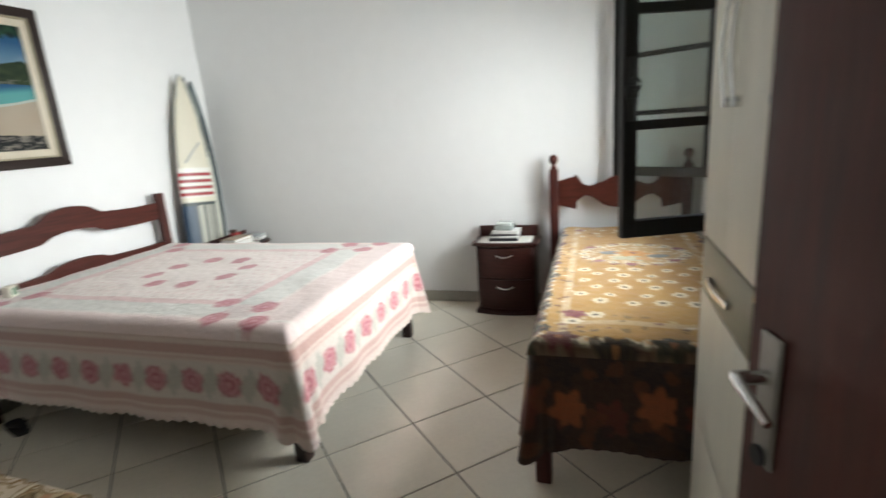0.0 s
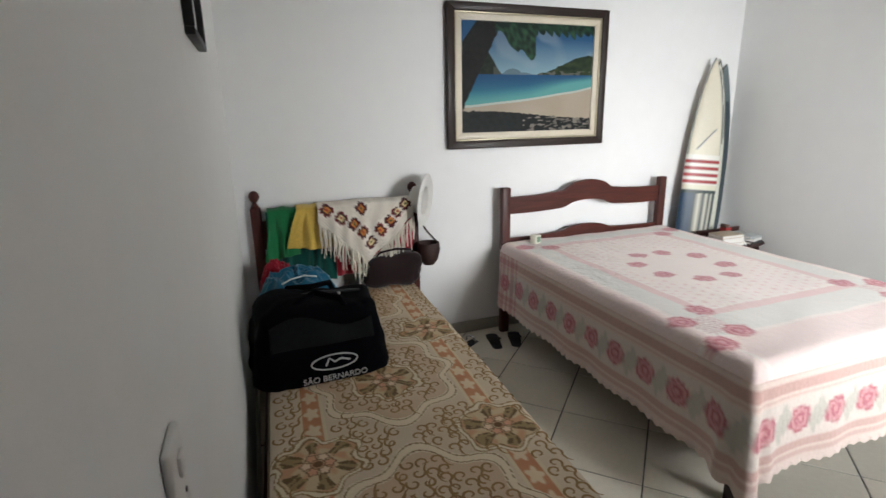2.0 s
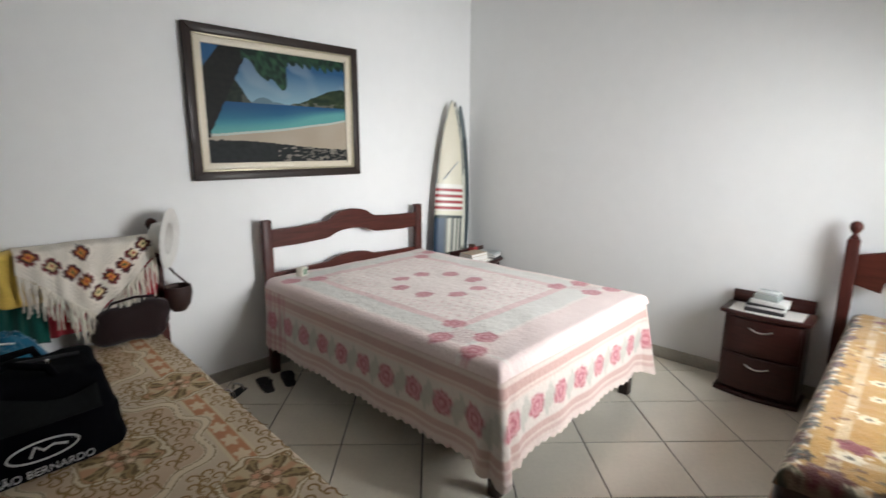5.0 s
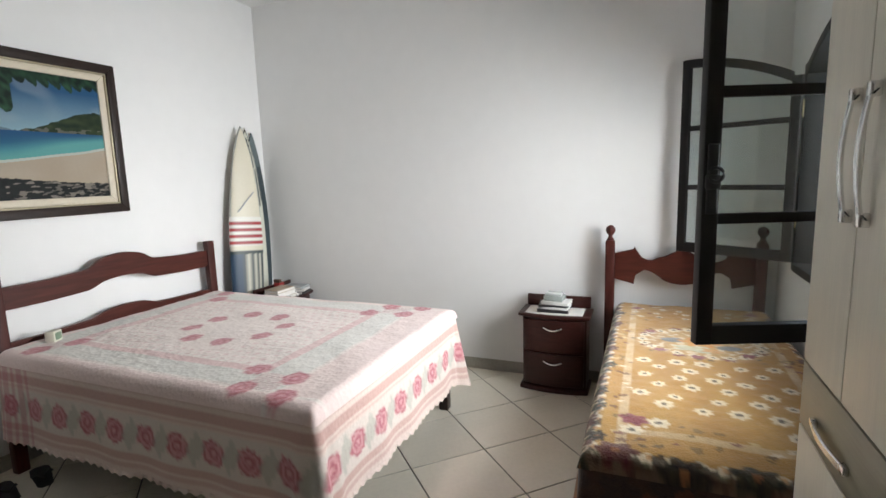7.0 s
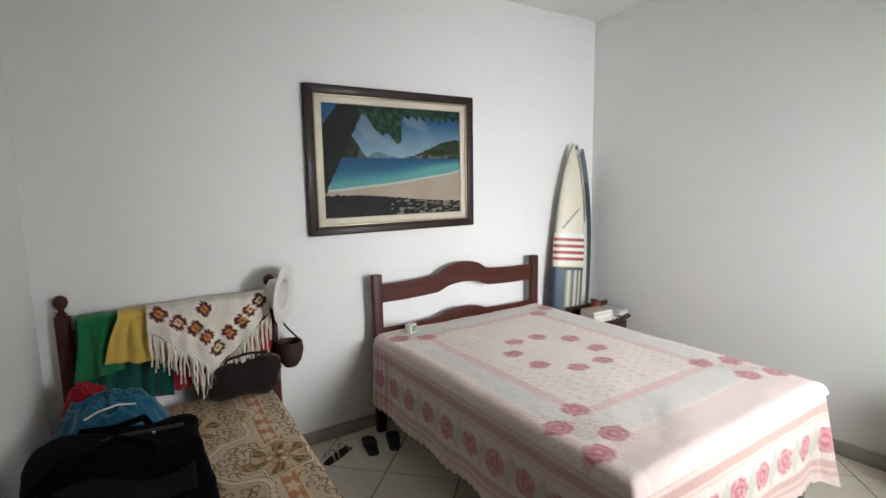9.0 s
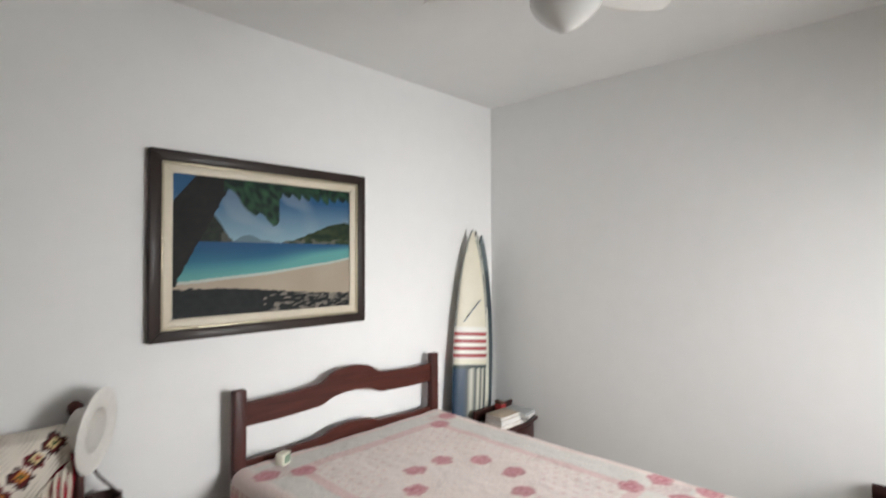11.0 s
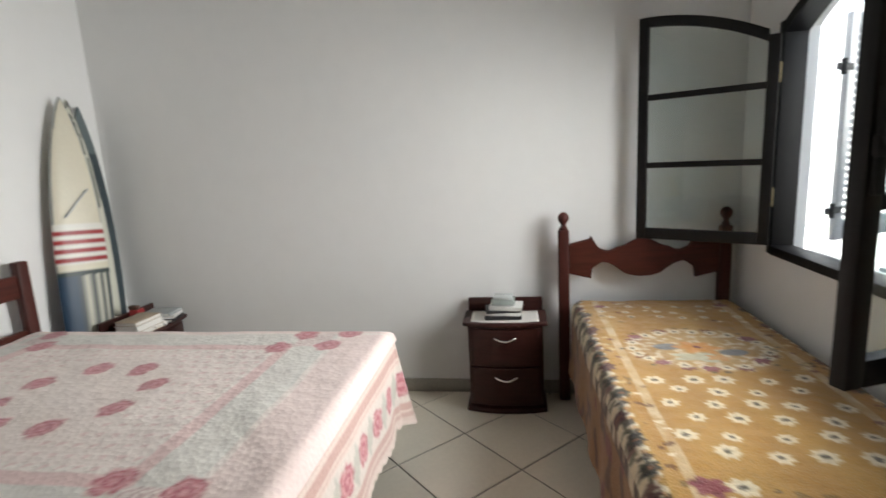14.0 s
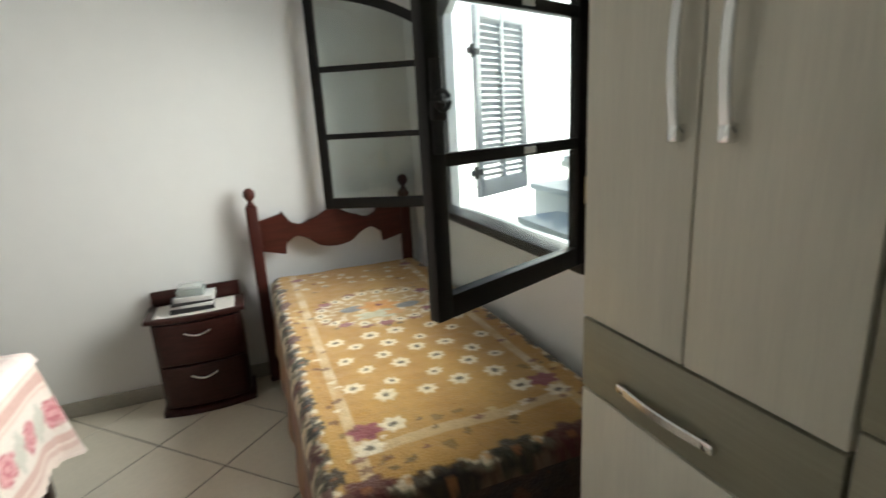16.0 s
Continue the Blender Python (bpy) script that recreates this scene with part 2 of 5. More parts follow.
DOOR_Y0, DOOR_Y1, DOOR_H = -3.56, -3.0, 2.10


def arch(d, inset=0.0):
    """Height of the window's arch at the distance d from its middle."""
    rr = ARC_R - inset
    return SPRING + RISE - ARC_R + math.sqrt(max(rr * rr - d * d, 0))


def structure(name, bm, mat, label, category):
    return solid(name, bm, mat, label, category, kind="structure")


bm = box(XW - T, 0.0, 0, T, -0.1, H)
structure("wall_north", bm, WALL, "plain white painted wall behind the bed headboards", "wall")
bm = box(0, T, YS - T, T, -0.1, H)
structure("wall_east", bm, WALL, "plain white painted wall behind the nightstand", "wall")
bm = box(XW - T, XW, DOOR_Y1, 0, -0.1, H)
box(XW - T, XW, DOOR_Y0, DOOR_Y1, DOOR_H, H, bm=bm)
box(XW - T, XW, YS, DOOR_Y0, -0.1, H, bm=bm)
structure("wall_west", bm, WALL, "white painted wall with the doorway beside the light switch", "wall")
bm = box(WIN_L, 0, YS - T, YS, -0.1, H)
box(XW - T, WIN_R, YS - T, YS, -0.1, H, bm=bm)
box(WIN_R, WIN_L, YS - T, YS, -0.1, SILL, bm=bm)
n = 24
xs = [WIN_R + (WIN_L - WIN_R) * i / n for i in range(n + 1)]
prism([(x, arch(x - WMID)) for x in xs] + [(WIN_L, H), (WIN_R, H)], YS - T, YS, bm=bm)
structure("wall_south", bm, WALL, "white painted wall with a low arched window opening", "wall")
bm = box(XW - T, T, YS - T, T, H, H + 0.1)
structure("ceiling", bm, CEIL, "plain white painted ceiling with a fan on it", "ceiling")
floor = structure("floor", box(XW - T, T, YS - T, T, -0.1, -0.004), GROUT, "pale glazed floor tiles laid diagonally with dark joints", "floor")

for nm, b in (("baseboard_north", (XW, 0, -0.014, 0)), ("baseboard_east", (-0.014, 0, YS, -0.014)), ("baseboard_south", (XW, -0.014, YS, YS + 0.014))):
    structure(nm, box(*b, 0, 0.085, 0.004), BASE, "greyish beige stone skirting along the wall", "baseboard")
structure("baseboard_west", box(XW, XW + 0.014, DOOR_Y1 + 0.08, -0.014, 0, 0.085, 0.004), BASE, "greyish beige stone skirting along the wall", "baseboard")

# passage behind the doorway, plain, to close the place
bm = box(XW - T - 2.0, XW - T, YS - 0.3, YS, -0.1, 2.8)
box(XW - T - 2.0, XW - T, -1.9, -1.7, -0.1, 2.8, bm=bm)
box(XW - T - 2.1, XW - T - 2.0, YS - 0.3, -1.7, -0.1, 2.8, bm=bm)
structure("hall_wall", bm, HALL_PAINT, "plain cream wall of the passage behind the doorway", "wall")
structure("hall_ceiling", box(XW - T - 2.1, XW - T, YS - 0.3, -1.7, 2.8, 2.9), CEIL, "plain white ceiling of the passage", "ceiling")
structure("hall_floor", box(XW - T - 2.1, XW - T, YS - 0.3, -1.7, -0.1, 0.0), TILE, "pale tiled floor of the passage", "floor")

# door lining and open leaf
trim = thing("door_trim", "dark varnished wooden lining round the doorway", "door frame", pose(XW, 0, 0), kind="structure")
part("jamb", box(-T - 0.01, 0.012, DOOR_Y1 - 0.03, DOOR_Y1, 0, DOOR_H, 0.003), DOOR_WOOD, trim)
part("jamb", box(-T - 0.01, 0.012, DOOR_Y0, DOOR_Y0 + 0.03, 0, DOOR_H, 0.003), DOOR_WOOD, trim)
part("head", box(-T - 0.01, 0.012, DOOR_Y0 + 0.03, DOOR_Y1 - 0.03, DOOR_H - 0.03, DOOR_H, 0.003), DOOR_WOOD, trim)
part("casing", box(0.0, 0.016, DOOR_Y1 - 0.03, DOOR_Y1 + 0.012, 0, DOOR_H, 0.004), DOOR_WOOD, trim)
part("casing", box(0.0, 0.016, DOOR_Y0 + 0.03, DOOR_Y1, DOOR_H + 0.001, DOOR_H + 0.02, 0.004), DOOR_WOOD, trim)

door = thing("door_1", "open dark varnished wooden room door with a chrome lever", "door", pose(XW + 0.025, DOOR_Y0 + 0.055, 0, 0, 0, 12.6), kind="structure")
leaf = part("leaf", box(0, 0.70, -0.018, 0.018, 0.012, DOOR_H - 0.04, 0.003), DOOR_WOOD, door)
bm = box(0.638, 0.672, 0.018, 0.023, 1.02, 1.165, 0.008, 3)
part("lock_plate", bm, SATIN, door, "dull chrome lock plate")
bm = box(0.638, 0.672, -0.023, -0.018, 1.02, 1.165, 0.008, 3)
part("lock_plate", bm, SATIN, door, "dull chrome lock plate")
bm = box(0.70, 0.703, -0.012, 0.012, 0.98, 1.20, 0.002)
part("latch_plate", bm, CHROME, door, "steel latch plate in the edge")
bm = tube([(0.655, 0.02, 1.12), (0.655, 0.056, 1.12)], 0.008)
tube([(0.655, 0.052, 1.12), (0.637, 0.057, 1.121), (0.612, 0.058, 1.117), (0.588, 0.057, 1.11)], lambda f: 0.0075 - 0.003 * f, bm=bm)
part("lever_handle", bm, CHROME, door, "chrome lever handle")
bm = lathe([(0.0, 0), (0.011, 0), (0.011, 0.004), (0, 0.004)], 16, pose(0.655, 0.024, 1.03, -90, 0, 0))
part("keyhole", bm, RUBBER, door)
for z in (0.25, 1.05, 1.85):
    part("hinge", lathe([(0, -0.045), (0.007, -0.045), (0.007, 0.045), (0, 0.045)], 10, pose(-0.006, 0.02, z)), BRASS, door, "brass hinge")

# ---------------------------------------------------------------- window
win = thing("window_1", "open two-leaf arched window in near-black paint", "window", pose(WMID, YS, 0), kind="structure")
FRW = 0.048
bm = box(-HALF, -HALF + FRW, -0.09, 0.012, SILL, arch(HALF - FRW) - 0.001, 0.003)
part("frame_post", bm, BLACK_WOOD, win)
bm = box(HALF - FRW, HALF, -0.09, 0.012, SILL, arch(HALF - FRW) - 0.001, 0.003)
part("frame_post", bm, BLACK_WOOD, win)
part("frame_sill", box(-HALF + FRW, HALF - FRW, -0.09, 0.02, SILL, SILL + 0.042, 0.004), BLACK_WOOD, win)
ds = [-HALF + FRW + (2 * HALF - 2 * FRW) * i / 20 for i in range(21)]
bm = prism([(d, arch(d, 0.0) - 0.001) for d in ds] + [(d, arch(d, FRW)) for d in ds[::-1]], -0.09, 0.012)
part("frame_arch", bm, BLACK_WOOD, win)
part("outer_sill", box(-HALF + 0.002, HALF - 0.002, -T - 0.03, -0.092, SILL - 0.03, SILL + 0.012, 0.004), OUT_STONE, win, "pale stone outer sill")


def window_leaf(sign, m):
    """A glazed leaf that hangs on x = 0 and reaches to x = 0.622 (sign -1: mirrored)."""
    w, z0, st, th = 0.622, SILL + 0.046, 0.047, 0.017
    top = lambda x, inset=0.0: arch((HALF - FRW) - x, FRW + 0.003 + inset)
    ob = part("leaf_hinge_stile", box(0, sign * st, -th, th, z0, top(0.003), 0.003), BLACK_WOOD, win)
    ob.matrix_local = m
    pieces = [("leaf_free_stile", box(sign * (w - st), sign * w, -th, th, z0, top(w) - 0.002, 0.003)),
              ("leaf_bottom_rail", box(sign * st, sign * (w - st), -th, th, z0, z0 + 0.058, 0.003))]
    xs2 = [st + (w - 2 * st) * i / 12 for i in range(13)]
    pieces.append(("leaf_top_rail", prism([(sign * x, top(x) - 0.001) for x in xs2] + [(sign * x, top(x, 0.047)) for x in xs2[::-1]], -th, th)))
    lift = 0.0 if sign > 0 else 0.028
    for z in (1.34 + lift, 1.69 + lift):
        pieces.append(("glazing_bar", box(sign * st, sign * (w - st), -0.013, 0.013, z - 0.015, z + 0.015, 0.003)))
    for nm, b in pieces:
        o = part(nm, b, BLACK_WOOD, win)
        o.matrix_local = m
    zs = [z0 + 0.058, 1.325 + lift, 1.355 + lift, 1.675 + lift, 1.705 + lift]
    for a, c in ((zs[0], zs[1]), (zs[2], zs[3])):
        o = part("pane", box(sign * st, sign * (w - st), -0.002, 0.002, a, c), GLASS, win)
        o.matrix_local, o.visible_shadow = m, False
    b = prism([(sign * x, top(x, 0.047)) for x in xs2] + [(sign * (w - st), zs[4]), (sign * st, zs[4])], -0.002, 0.002)
    o = part("pane", b, GLASS, win)
    o.matrix_local, o.visible_shadow = m, False
    for z in (1.20, 1.77):
        b = box(-0.012 * sign, 0.012 * sign, 0.012, 0.02, z - 0.04, z + 0.04, 0.002)
        lathe([(0, -0.04), (0.006, -0.04), (0.006, 0.04), (0, 0.04)], 10, pose(0, 0.02, z), bm=b)
        o = part("hinge", b, BRASS, win, "brass hinge")
        o.matrix_local = m
    return m


for z in (1.20, 1.77):
    for s_ in (-1, 1):
        if s_ > 0:
            part("hinge_plate", box(s_ * (HALF - FRW + 0.004), s_ * (HALF - 0.008), 0.012, 0.017, z - 0.045, z + 0.045, 0.002), BRASS, win, "pale brass hinge plate")
# leaves stand open into the room
ang_l = math.degrees(math.atan2(-3.293 + 3.835, -0.063 + 0.385))
window_leaf(-1, pose(HALF - FRW - 0.002, 0.025, 0, 0, 0, ang_l + 180))
ang_r = 111.5
mr = window_leaf(1, pose(-HALF + FRW + 0.002, 0.025, 0, 0, 0, ang_r))
for z in (1.34, 1.69):
    for s in (-1, 1):
        o = part("catch_plate", box(0.25, 0.30, s * 0.013, s * 0.018, z - 0.009, z + 0.009, 0.002), CHROME, win, "small steel catch plate")
        o.matrix_local = mr
b = box(0.583, 0.614, 0.017, 0.027, 1.355, 1.55, 0.006, 3)
box(0.578, 0.619, 0.017, 0.033, 1.425, 1.465, 0.006, 3, bm=b)
tube([(0.598 - 0.02 * math.sin(a * 0.571), 0.040, 1.465 + 0.02 * math.cos(a * 0.571)) for a in range(12)], 0.005, bm=b)
o = part("espagnolette", b, RUBBER, win, "black window catch")
o.matrix_local = mr


# ---------------------------------------------------------------- outside
structure("ground", box(-400, 400, -800, YS - T, -0.3, -0.1), OUT_STONE, "pale paving of the yard behind the window", "ground")
yard_wall = thing("yard_wall", "white tiled boundary wall of the yard", "wall", pose(0, -7.0, 0), kind="structure")
part("render", box(-2.02, 2.65, -0.2, 0, -0.1, 3.4), OUT_RENDER, yard_wall)
side_wall = thing("yard_side_wall", "white tiled side wall of the yard", "wall", pose(2.45, 0, 0), kind="structure")
part("render", box(0, 0.2, -7.0, YS - T, -0.1, 3.0), OUT_RENDER, side_wall)
me = None
for i in range(7):
    for j in range(5):
        if me is None:
            me = part("tile", box(0, 0.49, 0, 0.012, 0, 0.545, 0.003, 1), OUT_TILE, yard_wall).data
            continue
        o = new("tile", me)
        o.parent, o.location = yard_wall, (-1.4 + 0.5 * i, 0, 0.555 * j)
for i in range(6):
    for j in range(5):
        o = new("tile", me)
        o.parent = side_wall
        o.matrix_local = pose(0, -6.9 + 0.5 * i, 0.555 * j, 0, 0, 90)

# unseen wall, added to keep slanting yard light off the east wall
west_blocker = thing("yard_west_wall", "unseen white rendered wall added to block side light from the yard", "wall", pose(-1.82, 0, 0), kind="structure")
part("render", box(-0.2, 0, -7.0, YS - T, -0.1, 3.0), HALL_PAINT, west_blocker)
stair = thing("yard_stair", "white masonry stair with pale stone treads in the yard", "staircase", pose(0, 0, -0.1), kind="structure")
# landing and risers carry their shade in the greyed tile colour
part("landing", box(0.02, 2.4, -6.4, -4.75, 0, 0.72), STEP_SHADE_TILE, stair)
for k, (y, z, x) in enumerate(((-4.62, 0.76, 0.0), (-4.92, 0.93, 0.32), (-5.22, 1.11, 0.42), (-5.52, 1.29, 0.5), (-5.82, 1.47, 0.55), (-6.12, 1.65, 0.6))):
    part("riser", box(-1.8, x, y - 0.3 if k < 5 else -6.9, y, 0, z + 0.06), STEP_SHADE_TILE, stair)
    xs3 = [-1.8 + (x + 1.8) * i / 10 for i in range(11)]
    bm = bmesh.new()
    lo = [bm.verts.new((q, y + 0.04 + 0.05 * math.sin(math.pi * i / 10), z + 0.06)) for i, q in enumerate(xs3)]
    lo += [bm.verts.new((x, y - 0.3, z + 0.06)), bm.verts.new((-1.8, y - 0.3, z + 0.06))]
    f = bm.faces.new(lo)
    r = bmesh.ops.extrude_face_region(bm, geom=[f])
    bmesh.ops.translate(bm, vec=(0, 0, 0.04), verts=[q for q in r["geom"] if isinstance(q, bmesh.types.BMVert)])
    bmesh.ops.recalc_face_normals(bm, faces=bm.faces)
    part("tread", bm, OUT_STONE, stair, "pale stone tread")


def shutter(m):
    sh = thing("louvred_shutter", "grey louvred aluminium shutter swung open outside the window", "shutter", m)
    w, z0, z1 = 0.53, 0.97, 2.02
    for zb in (1.12, 1.78):
        b = box(-0.085, 0.03, -0.02, -0.014, zb - 0.016, zb + 0.016, 0.002)
        lathe([(0, -0.035), (0.012, -0.035), (0.012, 0.035), (0, 0.035)], 12, pose(-0.04, -0.02, zb), bm=b)
        part("hinge_strap", b, RUBBER, sh, "dark iron strap hinge")
    for x0, x1 in ((0, 0.045), (0.25, 0.28), (w - 0.045, w)):
        part("stile", box(x0, x1, -0.014, 0.014, z0, z1, 0.003), SHUTTER, sh)
    for a, c in ((z0, z0 + 0.1), (z1 - 0.06, z1)):
        for x0, x1 in ((0.045, 0.25), (0.28, w - 0.045)):
            part("rail", box(x0, x1, -0.013, 0.013, a, c, 0.003), SHUTTER, sh)
    sl = None
    for x0 in (0.045, 0.28):
        z = z0 + 0.125
        while z < z1 - 0.07:
            if sl is None:
                b = box(0, 0.205, -0.016, 0.016, -0.0025, 0.0025)
                bmesh.ops.rotate(b, cent=(0, 0, 0), matrix=Matrix.Rotation(radians(-40), 3, "X"), verts=b.verts)
                sl = part("slat", b, SHUTTER, sh)
                sl.location = (x0, 0, z)
            else:
                o = new("slat", sl.data)
                o.parent, o.location = sh, (x0, 0, z)
            z += 0.034
    return sh


shutter(pose(WIN_L - 0.005, YS - T - 0.06, 0, 0, 0, -62) @ Matrix.Translation((0.085, 0, 0)))


# ---------------------------------------------------------------- cloth helpers
def blob(s, t, s0, t0, rs, rt, petals=0, amp=0.0, turn=0.0):
    """1 inside a flower-like spot, 0 outside."""
    a, b = (s - s0) / rs, (t - t0) / rt
    r = math.hypot(a, b)
    if petals:
        r /= 1 + amp * math.cos(petals * math.atan2(b, a) + turn)
    return 1 - step(0.85, 1.1, r)


def wob(x, y, seed=0.0):
    return noise.noise((x, y, seed))


PINK, ROSE, DEEP = lin(222, 172, 172), lin(196, 112, 124), lin(164, 60, 82)
CREAM, SAGE, DUST = lin(230, 221, 214), lin(206, 209, 202), lin(200, 160, 150)


def rose(c, s, t, s0, t0, r, seed):
    if abs(s - s0) > 2 * r or abs(t - t0) > 2 * r:
        return c
    f = blob(s + 0.25 * r * wob(s * 50, t * 50, seed), t + 0.25 * r * wob(s * 50, t * 50, seed + 9), s0, t0, r * 1.05, r * 0.95, 5, 0.07, seed)
    if f <= 0:
        return c
    d = math.hypot(s - s0, t - t0) / r
    ring = 0.5 + 0.5 * math.sin(d * 13 + 2.2 * wob(s * 40, t * 40, seed))
    return mix(c, mix(mix(ROSE, DEEP, 0.8), PINK, 0.7 * ring), 0.88 * f)


def leaf_patch(c, s, t, s0, t0, r):
    f = blob(s, t, s0, t0, r * 0.65, r, 4, 0.15)
    return mix(c, lin(168, 172, 160), 0.55 * f)


A1, B0, B1, Z1 = 0.725, 0.125, 2.05, 0.672


def spread_top(s, t):
    c = CREAM
    n = wob(s * 60, t * 60)
    c = mix(c, PINK, 0.10 + 0.06 * wob(s * 3, t * 3, 4))
    e, f0, f1 = abs(s), 0.36, 1.58
    inside = e < 0.44 and f0 < t < f1
    if not inside:
        if e < 0.50 and f0 - 0.06 < t < f1 + 0.06:
            c = mix(c, ROSE, 0.30)
        elif e < 0.63 and f0 - 0.2 < t < f1 + 0.22:
            c = mix(c, SAGE, 0.55)
        else:
            c = mix(c, PINK, 0.20)
        if abs(e - 0.645) < 0.012 or abs(t - 1.815) < 0.012:
            c = mix(c, CREAM, 0.8)
    else:
        if min(0.44 - e, t - f0, f1 - t) < 0.025:
            c = mix(c, CREAM, 0.9)
        gs, gt = (s * 18) % 1 - 0.5, (t * 18 + 0.5 * (int(s * 18 + 40) % 2)) % 1 - 0.5
        if math.hypot(s, t - 0.98) > 0.36 and math.hypot(gs, gt) < 0.2:
            c = mix(c, ROSE, 0.30)
    for cs in (-1, 1):
        for ct in (0.42, 1.58):
            if abs(s - cs * 0.565) < 0.075 and abs(t - (1.70 if ct > 1 else 0.28)) < 0.075:
                chk = (int(s * 70 + 200) + int(t * 70)) % 2
                c = mix(CREAM, lin(188, 158, 158), 0.75 if chk else 0.1)
    k = 0
    for i in range(8):
        a = math.pi * (i + 0.5) / 4
        c = rose(c, s, t, 0.245 * math.cos(a), 1.0 + 0.27 * math.sin(a), 0.055, i)
    for cs in (-1, 1):
        for q in ((0.47, 1.57), (0.50, 1.79), (0.64, 1.64), (0.655, 1.85), (0.47, 0.36), (0.62, 0.28)):
            k += 1
            c = rose(c, s, t, cs * q[0], q[1], 0.06, k)
    return mix(c, (0.25, 0.2, 0.2), 0.05 * n)


def spread_side(p, h):
    """Colours of the hanging part: p along the edge, h down from the top, in metres."""
    c = mix(CREAM, lin(208, 178, 162), 0.45)
    for a, w, f in ((0.055, 0.015, 0.4), (0.115, 0.022, 0.75), (0.15, 0.008, 0.4), (0.36, 0.02, 0.65), (0.395, 0.010, 0.5)):
        if abs(h - a) < w:
            c = mix(c, mix(DUST, lin(178, 130, 122), 0.5), f)
    if 0.17 < h < 0.34:
        c = mix(c, SAGE, 0.35)
    q = (p / 0.19) % 1 - 0.5
    s0 = q * 0.19
    c = rose(c, s0, h, 0.0, 0.255, 0.060, int(p / 0.19))
    c = leaf_patch(c, s0, h, -0.085, 0.24, 0.055)
    c = leaf_patch(c, s0, h, 0.085, 0.27, 0.055)
    end = min(p, 2 * (B1 - B0) + 2 * A1 - p)
    if end < 0.26:
        for a, w in ((0.03, 0.012), (0.075, 0.02), (0.13, 0.01), (0.18, 0.022), (0.235, 0.01)):
            if abs(end - a) < w:
                c = mix(c, mix(ROSE, DEEP, 0.5), 0.42)
    n = wob(p * 60, h * 60)
    return mix(c, (0.25, 0.2, 0.2), 0.06 * n)


SPREAD = quilted(material("quilted_cotton", attribute=True, rough=0.85, var=0.05, scale=5, grain=130, bump=0.25, bump_scale=260, sheen=0.15, spec=0.2), 50, 0.32)
YELLOW = quilted(material("flowered_blanket", attribute=True, rough=0.9, var=0.10, scale=8, grain=160, bump=0.4, bump_scale=240, sheen=0.3, spec=0.2), 120, 0.25)
SCROLL = material("brown_weave", lin(146, 118, 78), 0.8, var=0.2, scale=20, spec=0.2)
TICKING = material("mattress_damask", attribute=True, rough=0.75, var=0.06, scale=6, grain=150, bump=0.2, bump_scale=200, spec=0.3)
MAT_SIDE = material("mattress_border", lin(120, 104, 82), 0.8, var=0.12)


